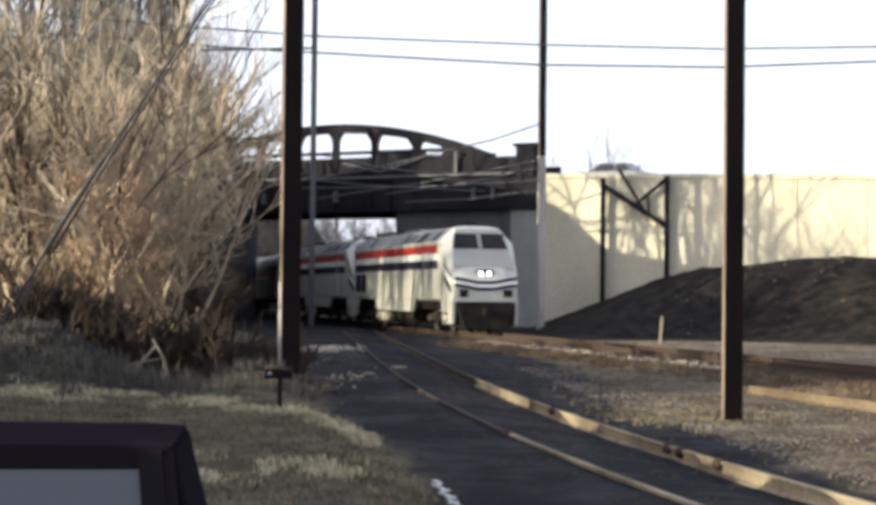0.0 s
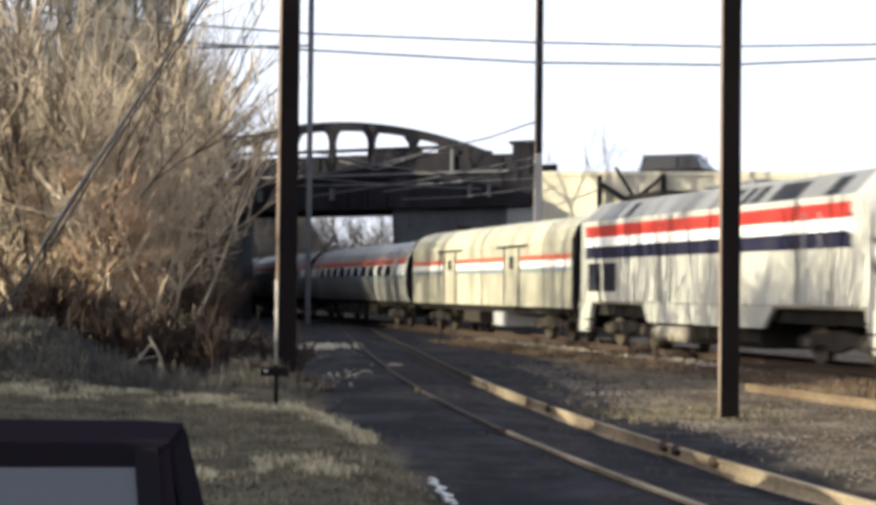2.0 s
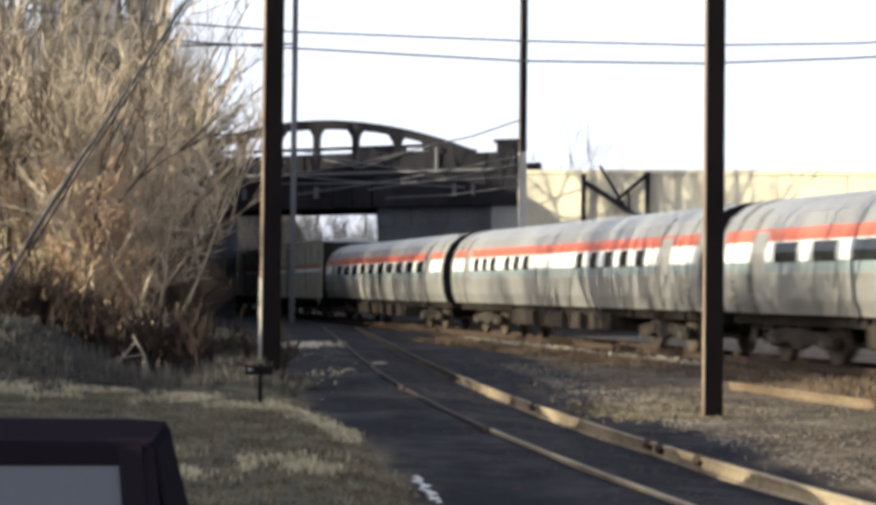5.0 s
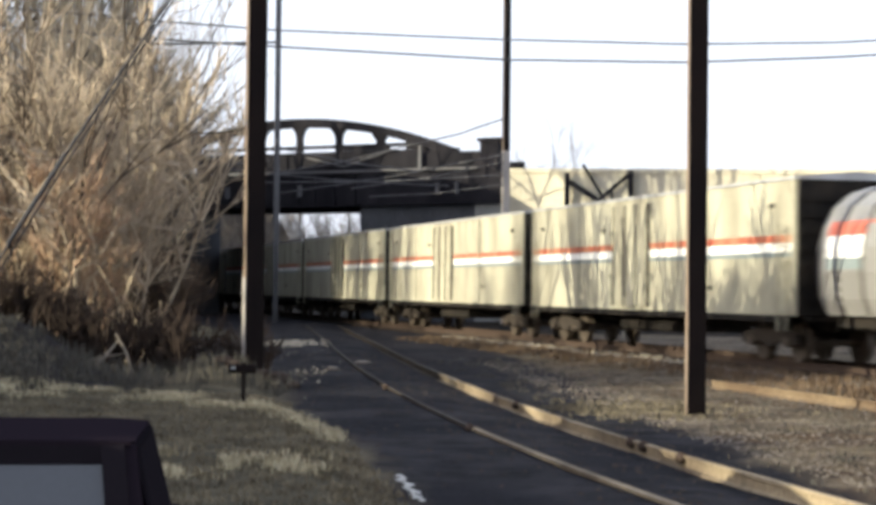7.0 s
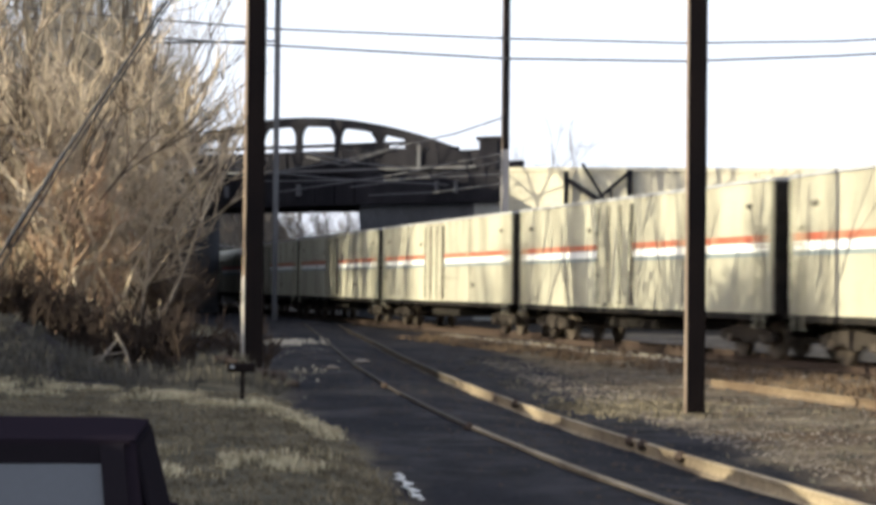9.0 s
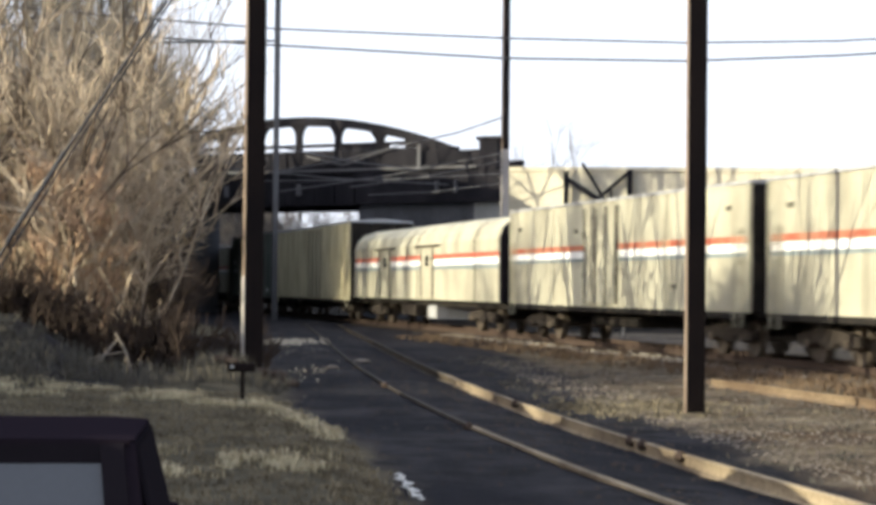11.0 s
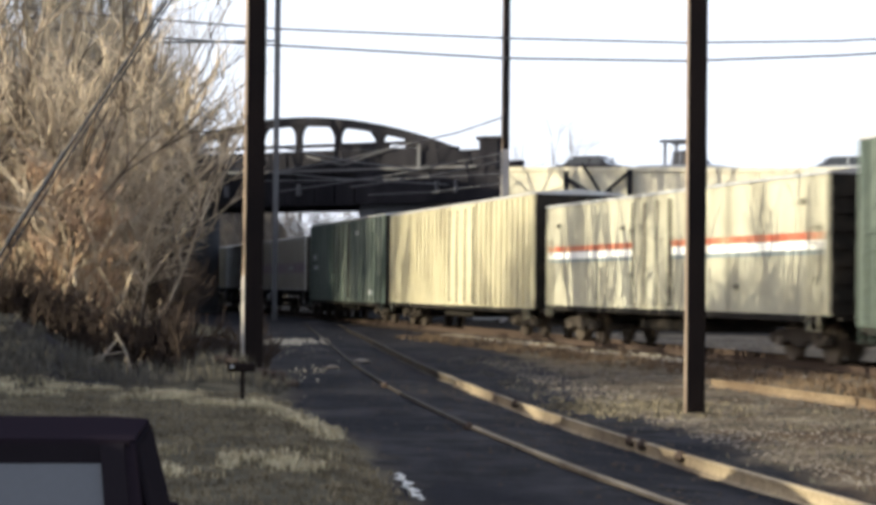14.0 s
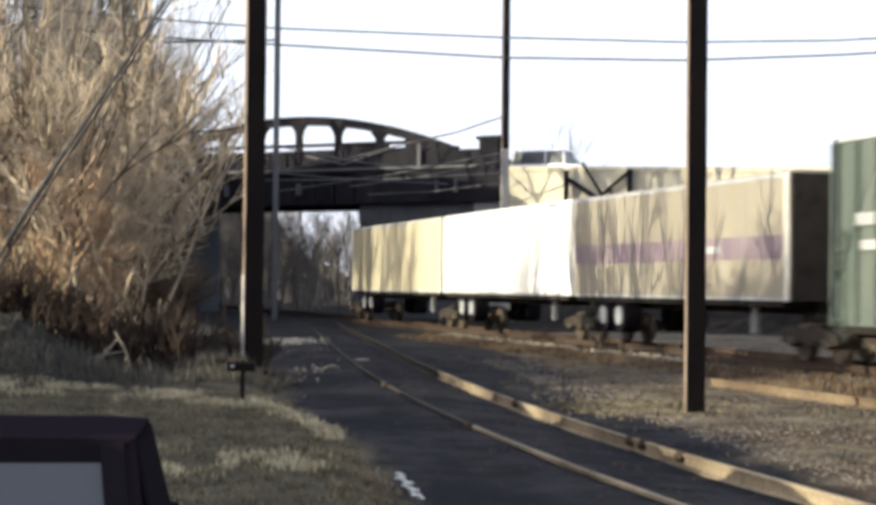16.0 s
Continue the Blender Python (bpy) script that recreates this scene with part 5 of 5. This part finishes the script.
for x, y, seed, stems, h, r in ((-10.5, 44.0, 8, 3, 11.5, 0.13), (-9.2, 48.5, 9, 5, 10.0, 0.14), (-11.2, 54.0, 12, 4, 10.0, 0.12), 
                                (-12.6, 73.0, 14, 5, 12.0, 0.13), (-13.8, 79.5, 15, 8, 15.5, 0.14), (-15.2, 84.5, 18, 9, 16.0, 0.14), (-9.8, 40.0, 16, 3, 10.5, 0.12)):
    shrub(x, y, seed, stems, h, 0.10, "bark", "bare_tree", TREE, r, 3, 1.3, 0.34, 0.1, (4, 5), 0.16, 0.028)


def thicket(x0, x1, y0, y1, n, height, seed, m, name, label, r=0.05, depth=3):
    """Many bare saplings too dense to count."""
    rng = random.Random(seed)
    v, f = [], []
    for _ in range(n):
        x, y = rng.uniform(x0, x1), rng.uniform(y0, y1)
        p = Vector((x, y, ground_z(x, y) - 0.1))
        grow(v, f, rng, p, Vector((rng.gauss(0, 0.1), rng.gauss(0, 0.1), 1)).normalized(), height * rng.uniform(0.35, 0.6), r, depth, 0, 0.4)
    fast(name, v, f, M[m], "stuff", label, "trees")


thicket(-34, -1, 126, 190, 190, 9.5, 21, "far_twig", "distant_thicket", "bare grey trees seen under the bridge", 0.09, 3)
thicket(4.2, 8.4, 122, 128, 6, 13.4, 22, "far_twig", "far_treetops", "bare treetops rising behind the ramp wall", 0.075, 3)
# scrub added left of the view only for its dappled shade
thicket(-26, -13, 40, 60, 12, 7.5, 23, "twig", "side_thicket", "unseen bare scrub added to break up the sunlight", 0.05, 4)
# hidden trees that block skylight from the shaded part of the train
thicket(-30, -18, 95, 124, 40, 9.5, 29, "bark", "bank_trees", "unseen close trees added to cut skylight on the train", 0.12, 4)
thicket(-27, -15.5, 86, 93, 26, 17.0, 24, "bark", "bank_trees", "tall bare trees on the bank beside the bridge", 0.12, 4)


# scrub hidden by the bushes, added to throw branch shadows on the cars
thicket(-16.5, -12.8, 72, 86, 16, 9.0, 30, "bark", "bank_scrub", "unseen bare scrub added to dapple the train", 0.07, 3)
# dark colour of these brambles forms the shaded hollow below the bushes
thicket(-9.8, -4.5, 33.0, 35.0, 300, 1.4, 25, "bramble", "brambles", "tangled brambles under the bushes, darkened for the shaded hollow", 0.03, 2)
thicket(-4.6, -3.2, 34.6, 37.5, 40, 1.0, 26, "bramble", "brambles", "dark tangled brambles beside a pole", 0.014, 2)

def shade_hedge(n, seed):
    """A dense low hedge hidden behind the bushes, added to shade the siding and train."""
    rng = random.Random(seed)
    v, f = [], []
    for i in range(n):
        y = rng.uniform(40, 63) if i % 2 else rng.uniform(63, 91)
        x = -0.152 * y - 0.6 + rng.gauss(0, 0.5)
        tall = rng.uniform(0.9, 1.4) * (1 + 1.0 * sm(83, 89, y))
        grow(v, f, rng, Vector((x, y, ground_z(x, y) - 0.1)), Vector((rng.gauss(0, 0.2), rng.gauss(0, 0.2), 1)).normalized(), tall, 0.03, 3, 0, 0.5, thin=0.013 + 0.012 * sm(83, 89, y))
    fast("shade_hedge", v, f, M["bramble"], "stuff", "unseen leafless hedge added to shade siding and train", "hedge")


shade_hedge(700, 27)


def tufts(name, label, m, n, seed, place, tall=(0.15, 0.4), width=0.012):
    """Dry grass blades as bent narrow strips."""
    rng = random.Random(seed)
    v, f = [], []
    for _ in range(n):
        x, y = place(rng)
        z = ground_z(x, y) - 0.02
        for _ in range(rng.randint(5, 9)):
            a, h, l = rng.uniform(0, 6.283), rng.uniform(*tall), rng.uniform(0.1, 0.5)
            dx, dy = math.cos(a), math.sin(a)
            px, py = x + rng.gauss(0, 0.06), y + rng.gauss(0, 0.06)
            k = len(v)
            s = (-dy * width, dx * width)
            v += [(px - s[0], py - s[1], z), (px + s[0], py + s[1], z), (px + dx * l * h * 0.4 + s[0] * 0.7, py + dy * l * h * 0.4 + s[1] * 0.7, z + h * 0.65), (px + dx * l * h * 0.4 - s[0] * 0.7, py + dy * l * h * 0.4 - s[1] * 0.7, z + h * 0.65), (px + dx * l * h, py + dy * l * h, z + h)]
            f += [(k, k + 1, k + 2, k + 3), (k + 3, k + 2, k + 4)]
    fast(name, v, f, M[m], "stuff", label, "grass")


def on_bank(rng):
    y = rng.uniform(13, 28.6)
    e = rng.random() ** 1.3 * 7
    return bank_edge(y) - 0.1 - e, y


tufts("bank_grass", "short dry winter grass on the bank", "straw", 5200, 31, on_bank, (0.02, 0.08))
def on_rim(rng):
    for _ in range(8):
        x, y = rim_spot(rng)
        if noise.noise((x * 1.1, y * 0.7, 3)) + 0.5 * noise.noise((x * 3.1, y * 2.1, 7)) > 0.02:
            break
    return x, y


def rim_spot(rng):
    if rng.random() < 0.7:
        x = rng.uniform(-8.6, -1.2)
        return x, float(np.interp(x, [-8.6, -4.8, -2.2, -1.2], [28.3, 28.0, 25.4, 22.0])) + rng.gauss(0, 0.55)
    # this band of pale blades paints a sunlit streak on the grass
    x = rng.uniform(-3.6, -1.0)
    return x, 17.6 + rng.gauss(0, 0.45) + x * 0.2


tufts("pale_grass", "pale dead grass marking the rim and sunlit streaks of the bank", "pale_straw", 1500, 35, on_rim, (0.03, 0.13), 0.013)
tufts("bank_weeds", "tall grey dry weeds below the bushes", "dull_grass", 260, 32, lambda g: (g.uniform(-6.5, -2.6), g.uniform(30.0, 34)), (0.08, 0.36), 0.009)
tufts("hummock_grass", "dull dead grass on the hummock", "dull_grass", 900, 37, lambda g: (g.gauss(-7.8, 1.1), g.gauss(30.6, 1.1)), (0.05, 0.18), 0.014)
tufts("straw_patch", "pale straw clumps at the foot of a pole", "straw", 520, 36, lambda g: (g.gauss(3.3, 0.8), g.gauss(29.3, 1.1)), (0.02, 0.09), 0.016)
tufts("trackside_weeds", "dry straw weeds between the tracks", "dull_grass", 700, 33, lambda g: ((lambda y: (siding_x(y) + 1.6 + g.random() * 6.5, y))(g.uniform(16, 50))), (0.02, 0.10), 0.014)


tufts("rusty_weeds", "rusty brown dead weeds along the main line", "brown_weed", 1300, 38, lambda g: ((lambda y: (main_x(y) - 1.2 - g.random() * 2.6, y))(g.uniform(28, 68))), (0.05, 0.2), 0.012)


def stones(name, label, m, n, seed, place, size):
    rng = random.Random(seed)
    v, f = [], []
    for _ in range(n):
        x, y = place(rng)
        s = rng.uniform(*size)
        z = ground_z(x, y) + s * 0.2
        k = len(v)
        for dx, dy, dz in ((1, 0, 0), (-0.3, 0.9, 0), (-0.8, -0.7, 0), (0.1, 0, 0.9), (0.6, -0.8, 0.2)):
            v.append((x + dx * s * rng.uniform(0.6, 1.2), y + dy * s * rng.uniform(0.6, 1.2), z + dz * s * rng.uniform(0.6, 1.1)))
        f += [(k, k + 1, k + 3), (k + 1, k + 2, k + 3), (k + 2, k + 4, k + 3), (k + 4, k, k + 3)]
    fast(name, v, f, M[m], "stuff", label, "stones")


stones("ballast", "loose pale ballast stones beside the main line", "pebble", 9000, 41, lambda g: ((lambda y: (main_x(y) + g.uniform(-2.3, 2.3), y))(g.uniform(24, 62))), (0.02, 0.06))
stones("gravel", "scattered gravel between the tracks", "pebble", 5000, 42, lambda g: ((lambda y: (siding_x(y) + 1.35 + 0.03 * y + g.random() ** 1.2 * 6.5, y))(g.uniform(15, 48))), (0.014, 0.040))
stones("pale_gravel", "pale broken stone strewn beside the siding", "pebble", 900, 47, lambda g: ((lambda y: (siding_x(y) + 1.35 + 0.035 * y + abs(g.gauss(0, 0.6)), y))(g.uniform(17, 40))), (0.015, 0.045))
stones("shoulder_gravel", "loose sunlit gravel beyond the main line", "pebble", 2600, 44, lambda g: ((lambda y: (main_x(y) + 4.5 + g.random() ** 1.3 * 8, y))(g.uniform(56, 76))), (0.03, 0.07))
stones("spoil_stones", "stones on the black spoil heap", "pebble", 70, 45, lambda g: (g.uniform(9, 19), g.uniform(79, 88)), (0.04, 0.10))
stones("road_gravel", "loose gravel at the far end of the siding", "pebble", 70, 46, lambda g: (g.gauss(-3.8, 0.7), g.gauss(50, 6)), (0.02, 0.06))
stones("ballast_heap", "pale lumps of ballast piled along the near rail", "pale_stone", 420, 50, lambda g: ((lambda y: (main_x(y) - 1.75 + g.gauss(0, 0.16), y))(g.uniform(45, 68))), (0.05, 0.13))
stones("road_patch", "pale gravel trodden across the dark cinders", "pale_stone", 240, 48, lambda g: (g.gauss(-4.75, 0.55), g.gauss(58.5, 1.6)), (0.03, 0.09))
stones("edge_gravel", "pale stones spilled at the edge of the cinders", "pale_stone", 60, 49, lambda g: (g.gauss(-2.75, 0.3), g.gauss(38.0, 2.6)), (0.02, 0.05))
stones("cinders", "loose clods and stones along the siding", "tie", 1500, 43, lambda g: ((lambda y: (siding_x(y) + g.gauss(0, 1.2), y))(g.uniform(15, 50))), (0.012, 0.035))

# ---- small things by the siding ----
def low_sign():
    e = empty("switch_marker", "short dark switch marker stake with a pale target", "marker")
    part("stake", Mesh().box(-0.03, 0.03, -0.03, 0.03, -0.1, 0.60), M["pole"], e)
    part("plate", Mesh().box(-0.22, 0.18, -0.05, 0.02, 0.44, 0.57, 0.02), M["pole"], e)
    part("target", Mesh().box(-0.18, -0.12, -0.056, -0.052, 0.50, 0.53), M["galv"], e, "dull grey target")
    e.matrix_basis = pose(-2.78, 26.3, ground_z(-2.78, 26.3), 0, 0, 8)


def lump(x, y, z, size, m, name, label, category, seed, flat=0.6):
    """A rough clod or crumpled piece."""
    rng = random.Random(seed)
    bm = bmesh.new()
    bmesh.ops.create_icosphere(bm, subdivisions=2, radius=size)
    for q in bm.verts:
        k = 1 + 0.35 * noise.noise(q.co * (2.2 / size) + Vector((seed, 0, 0)))
        q.co = Vector((q.co.x * k, q.co.y * k, q.co.z * k * flat))
    me = bpy.data.meshes.new(name)
    bm.to_mesh(me)
    bm.free()
    me.materials.append(M[m])
    o = tagged(new(name, me), label, category)
    o.matrix_basis = pose(x, y, z, 0, 0, rng.uniform(0, 360))


low_sign()
stake = empty("stake", "short pale stake at the foot of the spoil heap", "stake")
part("post", Mesh().bar((0, 0, -0.3), (0.1, 0, 1.1), 0.09), M["pale_stone"], stake)
stake.matrix_basis = pose(7.25, 72.0, ground_z(7.25, 72.0))
for i, (x, y, k) in enumerate(((-3.9, 33.4, 0.2), (-3.2, 33.2, 0.17), (-2.95, 33.6, 0.23), (-2.6, 33.0, 0.14), (-3.65, 33.0, 0.15), (-2.85, 32.6, 0.12))):
    lump(x, y, ground_z(x, y) + k * 0.3, k, "bramble", "clod", "dark earth clod at the foot of a pole", "clod", i)
for i in range(11):
    y = 17.7 - 0.21 * i
    x = -0.36 + 0.022 * i + 0.025 * math.sin(2.1 * i)
    lump(x, y, ground_z(x, y) + 0.012, 0.042 + 0.012 * math.sin(3.7 * i), "litter_paper", "litter", "crumpled pale litter at the road's edge", "litter", 20 + i, 0.3)
for i, (x, y, k) in enumerate(((-2.3, 40.5, 0.16), (-1.8, 44.0, 0.2))):
    lump(x, y, ground_z(x, y) + k * 0.15, k, "pebble", "stone", "flat pale stone lying on the cinders", "stone", 60 + i, 0.3)
for i, (y, side) in enumerate(((23.5, -0.7525), (28.4, 0.80), (21.6, 0.80), (21.1, 0.80), (19.7, 0.80), (33.0, -0.75))):
    x = siding_x(y) + side - 0.07
    lump(x, y, -0.21, 0.075, "bramble", "ballast_clod", "dark clod lodged against the siding rail", "clod", 40 + i, 0.9)


def dead_branch(a, b, r):
    e = empty("dead_branch", "pale dead branch leaning among the brambles", "branch")
    mid = (Vector(a) + Vector(b)) / 2 + Vector((0.04, 0, 0.03))
    part("limb", Mesh().cyl(a, mid, r, r * 0.85, 7), M["pebble"], e)
    part("limb", Mesh().cyl(mid, b, r * 0.85, r * 0.5, 7), M["pebble"], e)


dead_branch((-6.15, 32.2, -0.02), (-5.62, 32.4, 0.62), 0.035)
dead_branch((-5.35, 32.2, 0.0), (-5.68, 32.35, 0.72), 0.03)
dead_branch((-6.3, 32.3, 0.2), (-5.5, 32.3, 0.38), 0.02)

# ---- ties of the main line ----
tie_me = Mesh().box(-0.11, 0.11, -1.28, 1.28, -0.17, 0.0, 0.02).data("tie", M["tie"])
for i in range(150):
    s = 8 + i * 0.53
    p = TRACK0 + AHEAD * s
    tie = new("tie", tie_me)
    tie.parent = main_track
    tie.matrix_basis = pose(p.x, p.y, -0.172, 0, 0, HEADING + random.Random(i).uniform(-1, 1))


# ---- movement ----
def motions():
    for ob, mid in cars:
        walk(ob, [(t, car_pose(mid, t)) for t in (0.0, 4.0, 8.0, 12.0, 16.0)])
    for ob, t0, u0 in road_things:
        walk(ob, [(t, road_pose(t0, u0, t)) for t in (0.0, 2.0, 4.0, 6.0, 8.0, 10.0, 12.0, 14.0, 16.0)])


motions()
